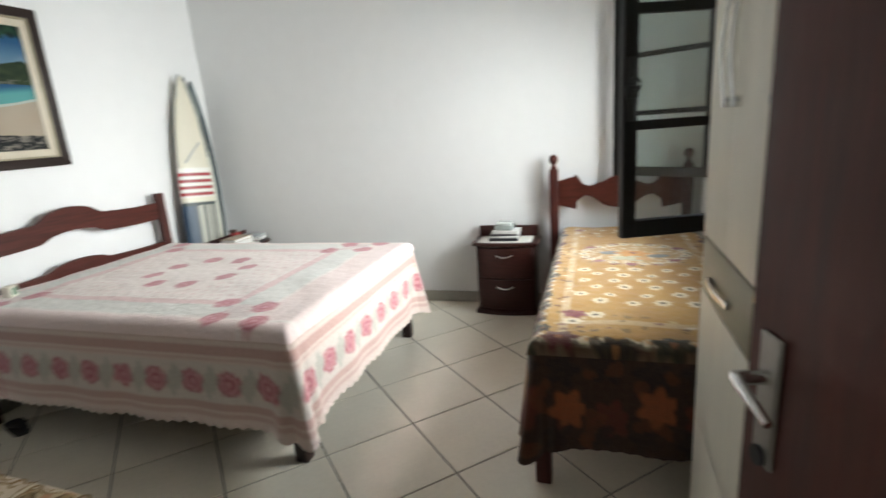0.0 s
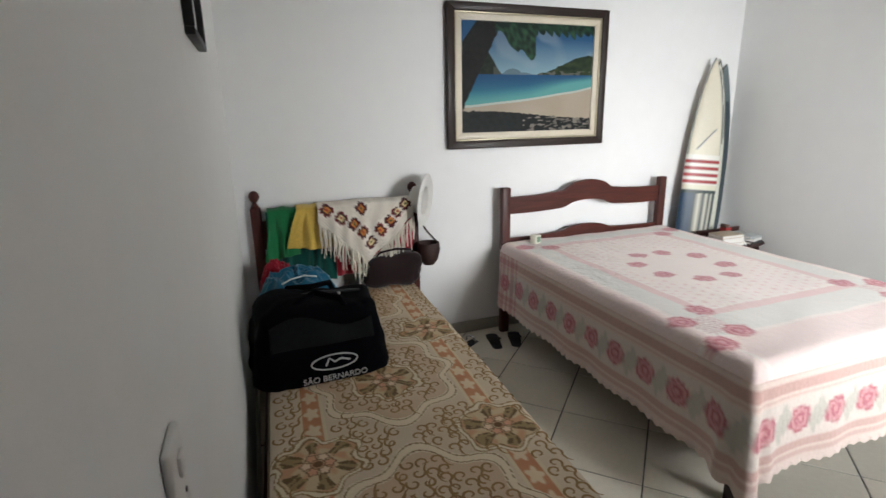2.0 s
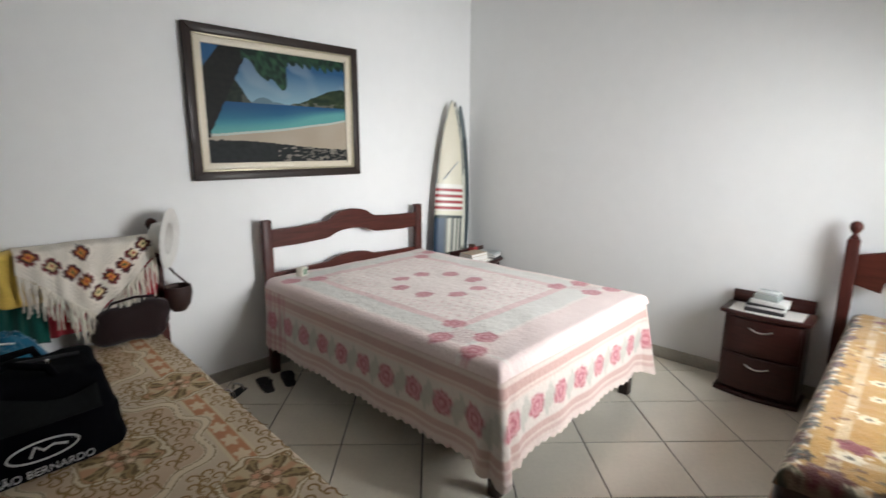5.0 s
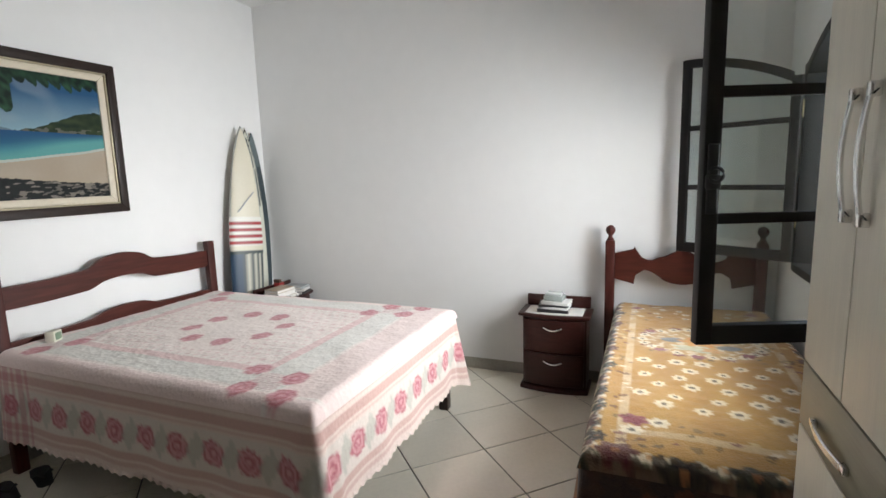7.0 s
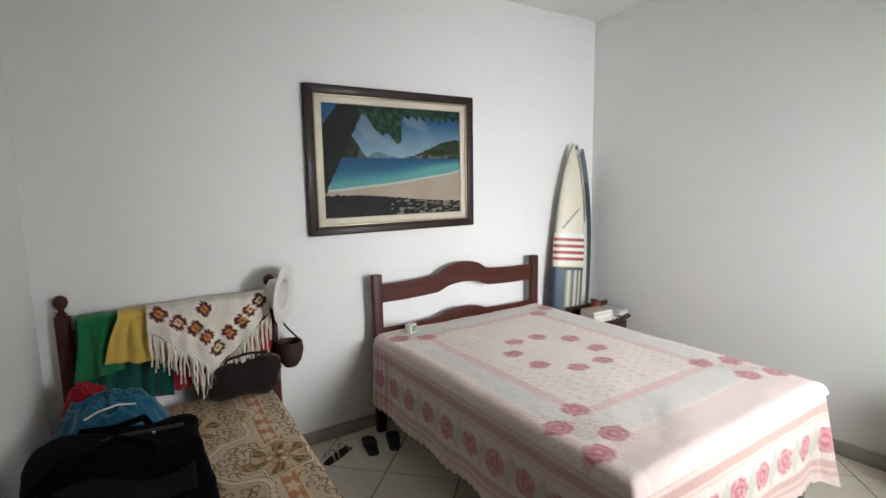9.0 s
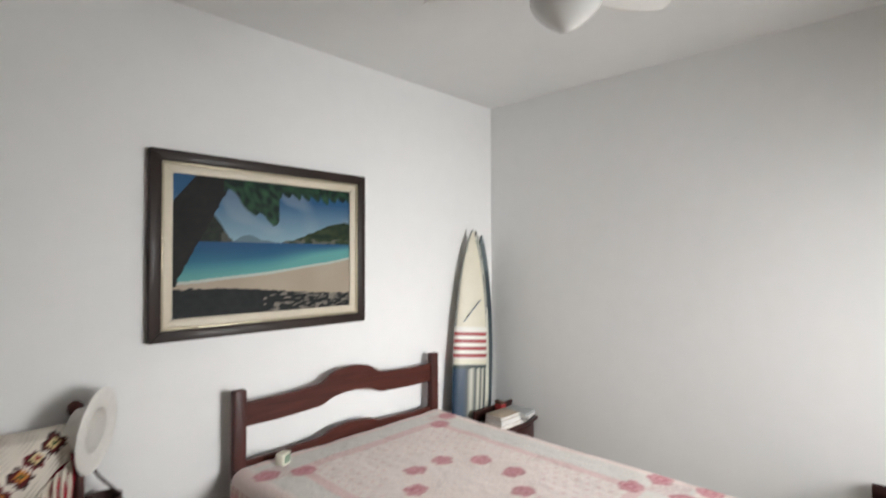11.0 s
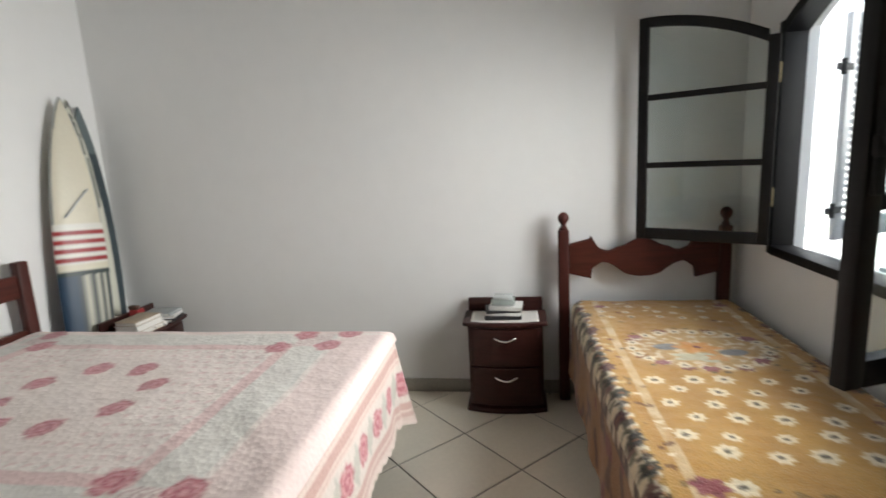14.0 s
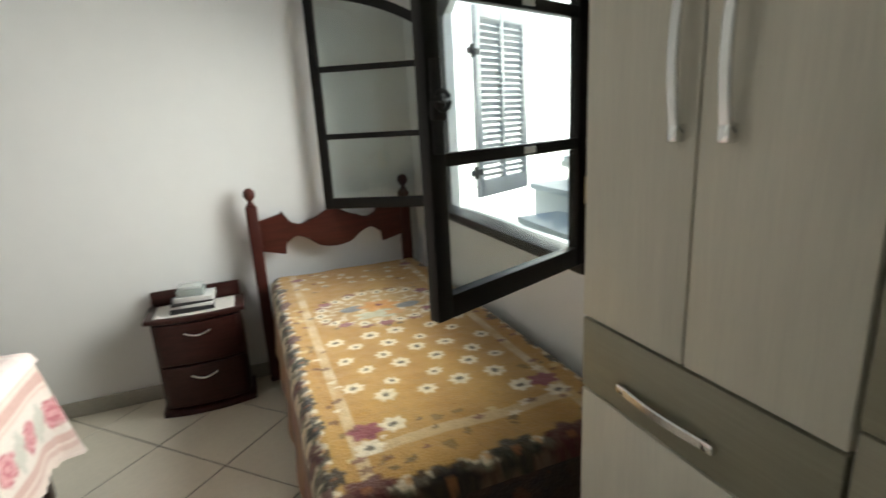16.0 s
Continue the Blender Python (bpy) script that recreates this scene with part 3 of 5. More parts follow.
def draped(parent, a, b0, b1, ztop, drop, top_paint, side_paint, mat, wave, hem, round_top=0.06, corner_gather=1.0, cell=0.011, side_drop=None):
    """A cloth over a bed: a top sheet and a skirt round both long sides and the foot, as one mesh. x across, y towards the foot is negative."""
    def put(nm, g_u, g_v, place, paint):
        bm = bmesh.new()
        layer = bm.verts.layers.float_color.new("col")
        rows_ = []
        for j in range(g_v + 1):
            row = []
            for i in range(g_u + 1):
                w = bm.verts.new(place(i / g_u, j / g_v))
                w[layer] = (*paint(i / g_u, j / g_v)[:3], 1)
                row.append(w)
            rows_.append(row)
        for j in range(g_v):
            for i in range(g_u):
                bm.faces.new((rows_[j][i], rows_[j][i + 1], rows_[j + 1][i + 1], rows_[j + 1][i])).smooth = True
        return part(nm, bm, mat, parent)

    def edge_fall(d):
        return round_top - math.sqrt(max(round_top ** 2 - (round_top - min(d, round_top)) ** 2, 0))

    def top_place(u, v):
        s, t = -a + 2 * a * u, b0 + (b1 - b0) * v
        d = min(a - abs(s), b1 - t)
        z = ztop - edge_fall(d) + step(0.0, 0.09, d) * (0.007 * wob(s * 5, t * 5, 1) + 0.003 * wob(s * 22, t * 22, 2))
        return (s, -t, z)
    put("top_panel", int(2 * a / cell), int((b1 - b0) / cell), top_place, lambda u, v: top_paint(-a + 2 * a * u, b0 + (b1 - b0) * v))
    length = 2 * (b1 - b0) + 2 * a
    rc = 0.05

    def perimeter(p):
        """Point and outward way on the outline at the length p from one head corner round to the other."""
        l1 = b1 - b0
        if p < l1 - rc:
            return (-a, -(b0 + p)), (-1, 0)
        if p < l1 + rc:
            g = (p - l1 + rc) / (2 * rc) * math.pi / 2
            return (-a + rc - rc * math.cos(g), -(b1 - rc + rc * math.sin(g))), (-math.cos(g), -math.sin(g))
        if p < l1 + 2 * a - rc:
            return (-a + p - l1, -b1), (0, -1)
        if p < l1 + 2 * a + rc:
            g = (p - l1 - 2 * a + rc) / (2 * rc) * math.pi / 2
            return (a - rc + rc * math.sin(g), -(b1 - rc + rc * math.cos(g))), (math.sin(g), -math.cos(g))
        return (a, -(b1 - (p - l1 - 2 * a))), (1, 0)

    def skirt(u, v):
        p = length * u
        (x, y), (nx, ny) = perimeter(p)
        l1 = b1 - b0
        corner = max(math.exp(-((p - l1) / 0.085) ** 2), math.exp(-((p - l1 - 2 * a) / 0.085) ** 2))
        dd = drop
        if side_drop:
            onfoot = step(l1 - 0.05, l1 + 0.05, p) * (1 - step(l1 + 2 * a - 0.05, l1 + 2 * a + 0.05, p))
            dd = side_drop + (drop - side_drop) * onfoot
        hh = (dd + corner_gather * 0.05 * corner) * v
        out = 0.008 * v * v + wave * v * (1.0 + 0.7 * math.sin(p * 17 + 2.5 * wob(p * 2, 0, 3)) + 0.6 * wob(p * 6, v, 5)) + corner_gather * corner * v * (0.028 + 0.04 * math.sin((p - l1) * 62 + 0.6))
        z = ztop - round_top + 0.002 - hh + (hem * abs(math.sin(p * math.pi / 0.055)) if v > 0.97 else 0)
        return (x + nx * out, y + ny * out, z)
    put("skirt", int(length / cell), int(drop / cell), skirt, lambda u, v: side_paint(length * u, round_top + drop * v))


# ---------------------------------------------------------------- double bed
def scallop(x, half, base, rise):
    """A headboard's wavy crest over the middle."""
    f = abs(x) / half
    if f < 0.16:
        return base + rise * (0.86 + 0.14 * math.cos(f / 0.16 * math.pi / 2))
    if f < 0.36:
        return base + rise * (0.50 + 0.36 * math.cos((f - 0.16) / 0.20 * math.pi) * 0.9)
    if f < 0.52:
        return base + rise * (0.18 - 0.10 * (f - 0.36) / 0.16)
    return base + rise * 0.08 * max(0, 1 - (f - 0.52) / 0.2)


BX = -1.433
bed = thing("double_bed", "dark red stained wooden double bed with a wavy headboard", "bed", pose(BX, 0, 0))
for sx in (-1, 1):
    part("post", box(sx * 0.704, sx * 0.643, -0.118, -0.068, 0, 1.051, 0.006), RED_WOOD_V, bed)
xs = [-0.643 + 1.286 * i / 60 for i in range(61)]
bm = prism([(x, scallop(x, 0.643, 0.985, 0.085)) for x in xs] + [(x, scallop(x, 0.643, 0.866, 0.06)) for x in xs[::-1]], -0.106, -0.08, 0.004)
part("crest_rail", bm, RED_WOOD, bed, "carved red-brown crest rail")
bm = prism([(x, scallop(x, 0.643, 0.695, 0.05)) for x in xs] + [(0.643, 0.56), (-0.643, 0.56)], -0.106, -0.08, 0.004)
part("lower_rail", bm, RED_WOOD, bed)
for sx in (-1, 1):
    part("side_rail", box(sx * 0.70, sx * 0.675, -1.92, -0.118, 0.27, 0.42, 0.004), DARK_WOOD, bed)
    lx = -0.60 if sx < 0 else 0.715
    part("leg", box(lx - 0.03, lx + 0.03, -1.98, -1.92, 0, 0.395, 0.005), DARK_WOOD, bed)
part("foot_rail", box(-0.59, 0.665, -1.97, -1.945, 0.27, 0.42, 0.004), DARK_WOOD, bed)
slat = None
for i in range(9):
    if slat is None:
        slat = part("slat", box(-0.675, 0.675, -0.045, 0.045, 0.395, 0.415, 0.003), DARK_WOOD, bed)
        slat.location = (0, -0.25, 0)
    else:
        o = new("slat", slat.data)
        o.parent, o.location = bed, (0, -0.25 - 0.2 * i, 0)
solid("double_mattress", box(-0.69, 0.69, -1.99, -0.125, 0.417, 0.655, 0.03, 3), MAT_SIDE, "thick double mattress under a pink bedspread", "mattress", pose(BX, 0, 0))
sp = thing("pink_bedspread", "pale pink quilted bedspread with rose motifs on the double bed", "bedspread", pose(BX, 0, 0))
draped(sp, A1, B0, B1, Z1, 0.40, spread_top, spread_side, SPREAD, 0.012, 0.016)

ck = thing("small_cube_clock", "small cream cube clock on the bedspread by the headboard", "clock", pose(-1.93, -0.21, Z1 - 0.002, 0, 0, 25))
CREAM_PL = material("cream_plastic", lin(222, 220, 204), 0.4, var=0.03)
part("case", box(-0.032, 0.032, -0.025, 0.025, 0, 0.06, 0.006), CREAM_PL, ck)
part("face", box(-0.022, 0.022, -0.0275, -0.025, 0.012, 0.05, 0.001), material("green_grey_dial", lin(120, 140, 120), 0.3), ck, "greenish grey dial")


# ---------------------------------------------------------------- single beds
def turned_knob(bm=None):
    prof = [(0.0, 0.0), (0.02, 0.0), (0.024, 0.008), (0.015, 0.018), (0.012, 0.03), (0.024, 0.045), (0.031, 0.062), (0.028, 0.082), (0.014, 0.096), (0.0, 0.1)]
    return lathe(prof, 20)


def horn_board(half):
    """The carved board between the posts: horns at both ends and a swell in the middle."""
    def up(f):
        if f < 0.34:
            return 0.975 - 0.05 * (1 - math.cos(f / 0.34 * math.pi)) / 2
        if f < 0.60:
            return 0.925 - 0.02 * math.sin((f - 0.34) / 0.26 * math.pi)
        if f < 0.70:
            return 0.925 + 0.065 * (f - 0.60) / 0.10
        if f < 0.715:
            return 0.99
        return 0.975 - 0.03 * (f - 0.715) / 0.285

    def lo(f):
        if f < 0.25:
            return 0.755 + 0.02 * (f / 0.25) ** 2
        if f < 0.55:
            return 0.775 + 0.065 * math.sin((f - 0.25) / 0.30 * math.pi / 2)
        if f < 0.68:
            return 0.84 - 0.035 * (f - 0.55) / 0.13
        if f < 0.70:
            return 0.80 - 0.055 * (f - 0.68) / 0.02
        return 0.745 + 0.03 * (f - 0.70) / 0.30
    xs4 = [-half + 2 * half * i / 100 for i in range(101)]
    return prism([(x, up(abs(x) / half)) for x in xs4] + [(x, lo(abs(x) / half)) for x in xs4[::-1]], -0.014, 0.014, 0.005)


def single_bed(name_label, m, half, length, rail, inset=0.03):
    """Headboard at y = 0, the foot towards -y."""
    bd = thing("single_bed", name_label, "bed", m, "single beds with turned knobs")
    for sx in (-1, 1):
        p = part("post", box(sx * (half - 0.03) - 0.03, sx * (half - 0.03) + 0.03, -0.075, -0.025, 0, 1.03, 0.008, 3), RED_WOOD_V, bd)
        k = part("knob", turned_knob(), RED_WOOD_V, p, "turned wooden knob")
        k.location = (sx * (half - 0.03), -0.05, 1.03)
        part("side_rail", box(sx * (half - inset) - 0.012, sx * (half - inset) + 0.012, -length + 0.06, -0.075, rail - 0.13, rail, 0.004), RED_WOOD, bd)
        part("leg", box(sx * (half - inset) - 0.03, sx * (half - inset) + 0.03, -length, -length + 0.06, 0, rail + 0.02, 0.006), RED_WOOD_V, bd)
    hb = part("headboard", horn_board(half - 0.06), RED_WOOD, bd, "carved red-brown headboard with horns")
    hb.location = (0, -0.05, 0)
    part("foot_rail", box(-half + inset + 0.03, half - inset - 0.03, -length + 0.015, -length + 0.04, rail - 0.13, rail, 0.004), RED_WOOD, bd)
    part("base", box(-half + inset + 0.015, half - inset - 0.015, -length + 0.06, -0.08, rail - 0.06, rail - 0.04), DARK_WOOD, bd)
    return bd


# bed by the window: headboard on the east wall
B2Y = -3.33
B2M = pose(-0.03, B2Y, 0, 0, 0, -90)
single_bed("red-brown wooden single bed with knobbed posts under the window", B2M, 0.46, 1.96, 0.40, 0.115)
solid("single_mattress", box(-0.375, 0.44, -1.955, -0.085, 0.362, 0.60, 0.03, 3), MAT_SIDE, "single mattress under a mustard blanket", "mattress", B2M)
MUST, MUST2 = lin(196, 152, 80), lin(164, 116, 50)
IVORY, MAROON, INK, ORANGE, BLUEG = lin(234, 222, 194), lin(120, 42, 58), lin(44, 34, 34), lin(214, 142, 62), lin(104, 118, 130)
DAISIES = []
rnd = random.Random(5)
for j in range(6):
    for i in range(5 - (j % 2)):
        DAISIES.append((-0.23 + 0.115 * i + 0.0575 * (j % 2) + rnd.uniform(-.012, .012), 1.10 + 0.095 * j + rnd.uniform(-.014, .014), rnd.uniform(0.026, 0.037)))
for j in range(3):
    for i in range(6):
        DAISIES.append((-0.26 + 0.105 * i + rnd.uniform(-.02, .02), 0.22 + 0.085 * j + rnd.uniform(-.015, .015), 0.02))
for i in range(22):
    a = 2 * math.pi * i / 22
    DAISIES.append((0.235 * math.cos(a), 0.80 + 0.20 * math.sin(a), 0.027))
PURPLES = [(-0.25, 1.72), (0.26, 1.70), (-0.2, 0.67), (0.21, 0.69), (-0.16, 0.95), (0.17, 0.93), (-0.02, 1.01), (-0.27, 0.2), (0.28, 0.2)]


SPRIGS = []
for i in range(90):
    t0 = rnd.uniform(0.14, 1.90)
    s0 = rnd.choice((-1, 1)) * rnd.uniform(0.27, 0.335) if i < 60 else rnd.uniform(-0.26, 0.26)
    if i >= 60:
        t0 = rnd.uniform(1.70, 1.90) if i % 2 else rnd.uniform(0.12, 0.5)
    SPRIGS.append((s0, t0, rnd.uniform(0.009, 0.018), rnd.choice((lin(96, 52, 34), lin(84, 70, 44), lin(214, 190, 140), lin(110, 50, 56), IVORY))))


def blanket_top(s, t):
    c = mix(MUST, MUST2, 0.5 + 0.5 * wob(s * 9, t * 2, 7))
    e = abs(s)
    if 0.265 < e < 0.30:
        c = mix(c, IVORY, 0.35 + 0.35 * wob(s * 20, t * 14, 9))
    if abs(t - 1.80) < 0.02 and e < 0.28:
        c = mix(c, IVORY, 0.3)
    r = math.hypot(s / 0.26, (t - 0.80) / 0.24)
    if r < 1.08:
        c = mix(c, IVORY, (0.12 + 0.55 * step(0.0, 0.3, wob(s * 34, t * 34, 2))) * (1 - step(0.9, 1.08, r + 0.15 * wob(s * 25, t * 25, 2))))
        for s0, t0 in ((-0.11, 0.79), (0.11, 0.84)):
            c = mix(c, BLUEG, 0.85 * blob(s, t, s0, t0, 0.05, 0.035))
        c = mix(c, lin(190, 198, 176), 0.7 * blob(s, t, -0.02, 0.90, 0.09, 0.045, 5, 0.2))
        c = mix(c, ORANGE, 0.8 * blob(s, t, 0, 0.79, 0.075, 0.06, 6, 0.25))
        c = mix(c, MAROON, blob(s, t, 0, 0.79, 0.016, 0.014))
        c = mix(c, ORANGE, 0.7 * blob(s, t, 0.04, 0.90, 0.04, 0.03, 5, 0.25))
    if 0.6 < r < 1.3:
        for k in range(8):
            a = 2 * math.pi * (k + 0.5) / 8
            s0, t0 = 0.235 * math.cos(a), 0.80 + 0.225 * math.sin(a)
            if abs(s - s0) < 0.05 and abs(t - t0) < 0.05:
                c = mix(c, lin(112, 40, 60) if k % 3 else lin(120, 62, 30), 0.85 * blob(s, t, s0, t0, 0.026, 0.022, 6, 0.25, k))
            s0, t0 = 0.25 * math.cos(a + 0.39), 0.80 + 0.24 * math.sin(a + 0.39)
            for d in (-0.022, 0.022):
                if abs(s - s0 - d) < 0.02 and abs(t - t0) < 0.02:
                    c = mix(c, lin(62, 66, 48), 0.7 * blob(s, t, s0 + d, t0, 0.011, 0.008))
    for s0, t0, q in DAISIES:
        if abs(s - s0) < 0.06 and abs(t - t0) < 0.06:
            c = mix(c, IVORY, 0.8 * blob(s, t, s0, t0, q * 0.88, q * 0.95, 7, 0.14, s0 * 50))
            c = mix(c, INK, 0.85 * blob(s, t, s0, t0, q * 0.32, q * 0.34))
    for s0, t0 in PURPLES:
        if abs(s - s0) < 0.1 and abs(t - t0) < 0.1:
            q = 0.042 if t0 > 1.5 else 0.028
            for dx, dy in ((0.07, -0.005), (-0.005, 0.075)):
                if t0 > 1.5:
                    c = mix(c, IVORY, 0.9 * blob(s, t, s0 + dx * (1 if s0 < 0 else -1), t0 + dy, 0.034, 0.034, 7, 0.14))
                    c = mix(c, INK, 0.85 * blob(s, t, s0 + dx * (1 if s0 < 0 else -1), t0 + dy, 0.011, 0.011))
            c = mix(c, lin(134, 52, 78), 0.9 * blob(s, t, s0, t0, q, q * 0.9, 6, 0.2, s0 * 30))
    lw = wob(s * 18, t * 18, 21)
    if lw > 0.52 and (e > 0.2 or t > 1.6):
        c = mix(c, lin(78, 74, 44), 0.5)
    for s0, t0, q, tone in SPRIGS:
        if abs(s - s0) < 0.03 and abs(t - t0) < 0.03:
            c = mix(c, tone, 0.75 * blob(s, t, s0, t0, q, q * 0.8, 5, 0.25, s0 * 40))
    edge = min(0.39 - e, 1.985 - t)
    if edge < 0.055:
        p = t if 0.39 - e < 1.985 - t else s + 5
        k = math.floor(p / 0.062)
        q = p - (k + 0.5) * 0.062
        h = edge - 0.020
        c = mix(c, IVORY, 0.85 * step(0.004, 0.012, 0.048 + 0.008 * math.cos(p * 101) - edge))
        jit = 0.012 * math.sin(k * 2.3)
        c = mix(c, INK if k % 3 else lin(96, 40, 46), 0.85 * blob(q, h, 0.012, jit, 0.024, 0.017, 4, 0.3, k))
        c = mix(c, lin(70, 78, 56), 0.8 * blob(q, h, -0.017, -jit - 0.004, 0.015, 0.011, 3, 0.3, k))
        if edge < 0.02 and p > 3:
            c = mix(c, lin(70, 42, 34), 0.9 * (1 - step(0.008, 0.02, edge + 0.006 * math.sin(p * 70))))
        c = mix(c, lin(206, 150, 92), 0.7 * blob(q, h, -0.014, 0.014, 0.010, 0.008))
    # large dark blossoms along the foot, smaller ones along the sides
    for far, pitch, size in ((1.985 - t, 0.15, 0.058), (0.39 - e, 0.13, 0.034)):
        if far < 0.10:
            p = s + 5 if far == 1.985 - t else t + (0.05 if s > 0 else 0)
            k = math.floor(p / pitch)
            q = p - (k + 0.5) * pitch + 0.02 * math.sin(k * 5.1)
            d = far - 0.022 - 0.02 * math.sin(k * 3.7)
            c = mix(c, (lin(40, 44, 36), lin(84, 28, 38), lin(30, 28, 28))[k % 3], 0.92 * blob(q, d, 0, 0, size, size * 0.72, 6, 0.2, k))
            c = mix(c, lin(150, 96, 60), 0.8 * blob(q, d, 0, 0, size * 0.22, size * 0.2))
    return mix(c, (0.2, 0.14, 0.06), 0.22 * (0.5 + wob(s * 70, t * 70, 3)))


def blanket_side(p, h):
    foot = 1.86 < p < 2.72
    if foot:
        c = lin(60, 40, 32)
        q = (p / 0.15) % 1 - 0.5
        k = int(p / 0.15)
        c = mix(c, INK, 0.9 * blob(q * 0.15, h, 0, 0.09 + 0.02 * (k % 2), 0.055, 0.06, 5, 0.25, k))
        c = mix(c, lin(152, 84, 50) if k % 2 else lin(96, 46, 38), 0.85 * blob(q * 0.15, h, 0.02, 0.23 + 0.03 * (k % 3), 0.062, 0.07, 6, 0.2, k))
        c = mix(c, INK, 0.7 * blob(q * 0.15, h, -0.02, 0.35, 0.045, 0.05, 5, 0.25, k + 1))
        w = wob(p * 12, h * 12, 31)
        c = mix(c, lin(120, 66, 34), 0.35 if w > 0.3 else 0)
        if h < 0.055:
            w = wob(p * 14, 3, 11)
            c = mix(MUST2, IVORY if w > 0.1 else MAROON, 0.7)
    else:
        c = lin(150, 104, 56)
        w = wob(p * 11, h * 9, 17)
        c = mix(c, lin(92, 54, 34), step(0.1, 0.3, w))
        c = mix(c, MAROON, step(0.3, 0.4, wob(p * 9, h * 9, 27)) * 0.8)
        if h < 0.12:
            w = wob(p * 15, h * 12, 19)
            c = mix(c, IVORY if w > -0.05 else INK, 0.8 if abs(w) > 0.08 else 0.3)
    return mix(c, (0.1, 0.06, 0.03), 0.25 * (0.5 + wob(p * 60, h * 60, 5)))


bl = thing("mustard_blanket", "mustard flowered blanket with daisies and a dark hem", "blanket", B2M @ Matrix.Translation((0.05, 0, 0)))
draped(bl, 0.442, 0.09, 1.99, 0.622, 0.36, lambda s, t: blanket_top(s * 0.887, t), blanket_side, YELLOW, 0.010, 0.006, cell=0.0085, corner_gather=1.1)

# bed by the doorway: headboard on the north wall, bare mattress
B1M = pose(-3.235, 0.0, 0, 0, 0, -2.2)
single_bed("red-brown wooden single bed with a bare patterned mattress", B1M, 0.505, 2.2, 0.26)


def damask(s, t):
    """Mattress cover: cream ground with peach bands of blossoms."""
    c = mix(lin(210, 193, 170), lin(192, 172, 146), 0.5 + 0.5 * wob(s * 4, t * 4, 1))
    e = abs(s)
    q1 = (t % 0.86) - 0.43
    m1 = math.hypot(s / 0.26, q1 / 0.33) / (1 + 0.09 * math.cos(8 * math.atan2(q1, s)))
    if 0.255 < e < 0.345:
        c = mix(lin(192, 138, 102), lin(178, 120, 84), 0.5 + 0.5 * wob(s * 20, t * 20, 6))
        if e < 0.268 or e > 0.332:
            c = lin(206, 190, 158)
        q = (t / 0.11) % 1 - 0.5
        f = blob(e, q * 0.11, 0.30, 0, 0.024, 0.036, 5, 0.25)
        c = mix(c, lin(214, 196, 164), 0.9 * f)
    if abs(m1 - 1) < 0.075:
        c = lin(122, 98, 66) if 0.045 < abs(m1 - 1) < 0.06 else lin(216, 200, 172)
    elif m1 < 1:
        c = mix(c, lin(186, 146, 112), 0.45 * step(0.45, 0.9, m1))
    for k in range(7):
        t0 = 0.05 + 0.43 * k
        for s0 in ((0.0,) if k % 2 else (-0.30, 0.30)):
            dx, dy = s - s0 + 0.022 * wob(s * 16, t * 16, k + 3), t - t0 + 0.022 * wob(s * 16, t * 16, k + 13)
            r = math.hypot(dx, dy)
            if r > 0.17:
                continue
            an = math.atan2(dy, dx)
            q = r / (0.118 * (1 + 0.11 * math.cos(6 * an + k)))
            if q < 1.22:
                c = lin(214, 200, 172)
                if 1.0 < q < 1.06 or q > 1.17:
                    c = lin(138, 112, 74)
                if q < 1.0:
                    c = mix(lin(196, 174, 138), lin(190, 146, 112), step(-0.1, 0.3, wob(s * 24, t * 24, k)))
                    lobe = math.cos(6 * an + k)
                    if lobe > 0.1 and 0.42 < q < 0.93:
                        c = lin(106, 84, 54)
                        if abs(lobe - 0.95) < 0.06 or wob(s * 55, t * 55, k) > 0.2:
                            c = lin(150, 128, 88)
                    for n in range(6):
                        f = blob(s, t, s0 + 0.036 * math.cos(n * 1.047), t0 + 0.036 * math.sin(n * 1.047), 0.019, 0.019, 5, 0.2, n)
                        c = mix(c, lin(112, 86, 58), f)
                        c = mix(c, lin(216, 190, 160) if n % 2 else lin(202, 152, 122), blob(s, t, s0 + 0.036 * math.cos(n * 1.047), t0 + 0.036 * math.sin(n * 1.047), 0.014, 0.014, 5, 0.2, n))
                    c = mix(c, lin(104, 74, 46), blob(s, t, s0, t0, 0.016, 0.016))
    return c


MA, MB0, MB1, MZ0, MZ1, MR = 0.445, 0.09, 2.28, 0.265, 0.505, 0.035
mt = thing("bare_mattress", "cream and brown damask mattress on the single bed", "mattress", B1M)


def mat_place(u, v):
    s, t = -MA + 2 * MA * u, MB0 + (MB1 - MB0) * v
    d = min(MA - abs(s), t - MB0, MB1 - t)
    fall = MR - math.sqrt(max(MR ** 2 - (MR - min(d, MR)) ** 2, 0))
    cr = 0.07
    ax, ay = abs(s) - (MA - cr), max(t - (MB1 - cr), (MB0 + cr) - t)
    if ax > 0 and ay > 0:
        k = max(ax, ay) / math.hypot(ax, ay)
        s = math.copysign(MA - cr + ax * k, s)
        t = (MB1 - cr + ay * k) if t > 1 else (MB0 + cr - ay * k)
    return (s, -t, MZ1 - fall + 0.004 * wob(s * 4, t * 4, 8) - 0.003 * abs(math.sin(s * 10.5) * math.sin(t * 9)))


part("cover", grid(210, 520, mat_place, lambda u, v: damask(-MA + 2 * MA * u, MB0 + (MB1 - MB0) * v)), TICKING, mt)


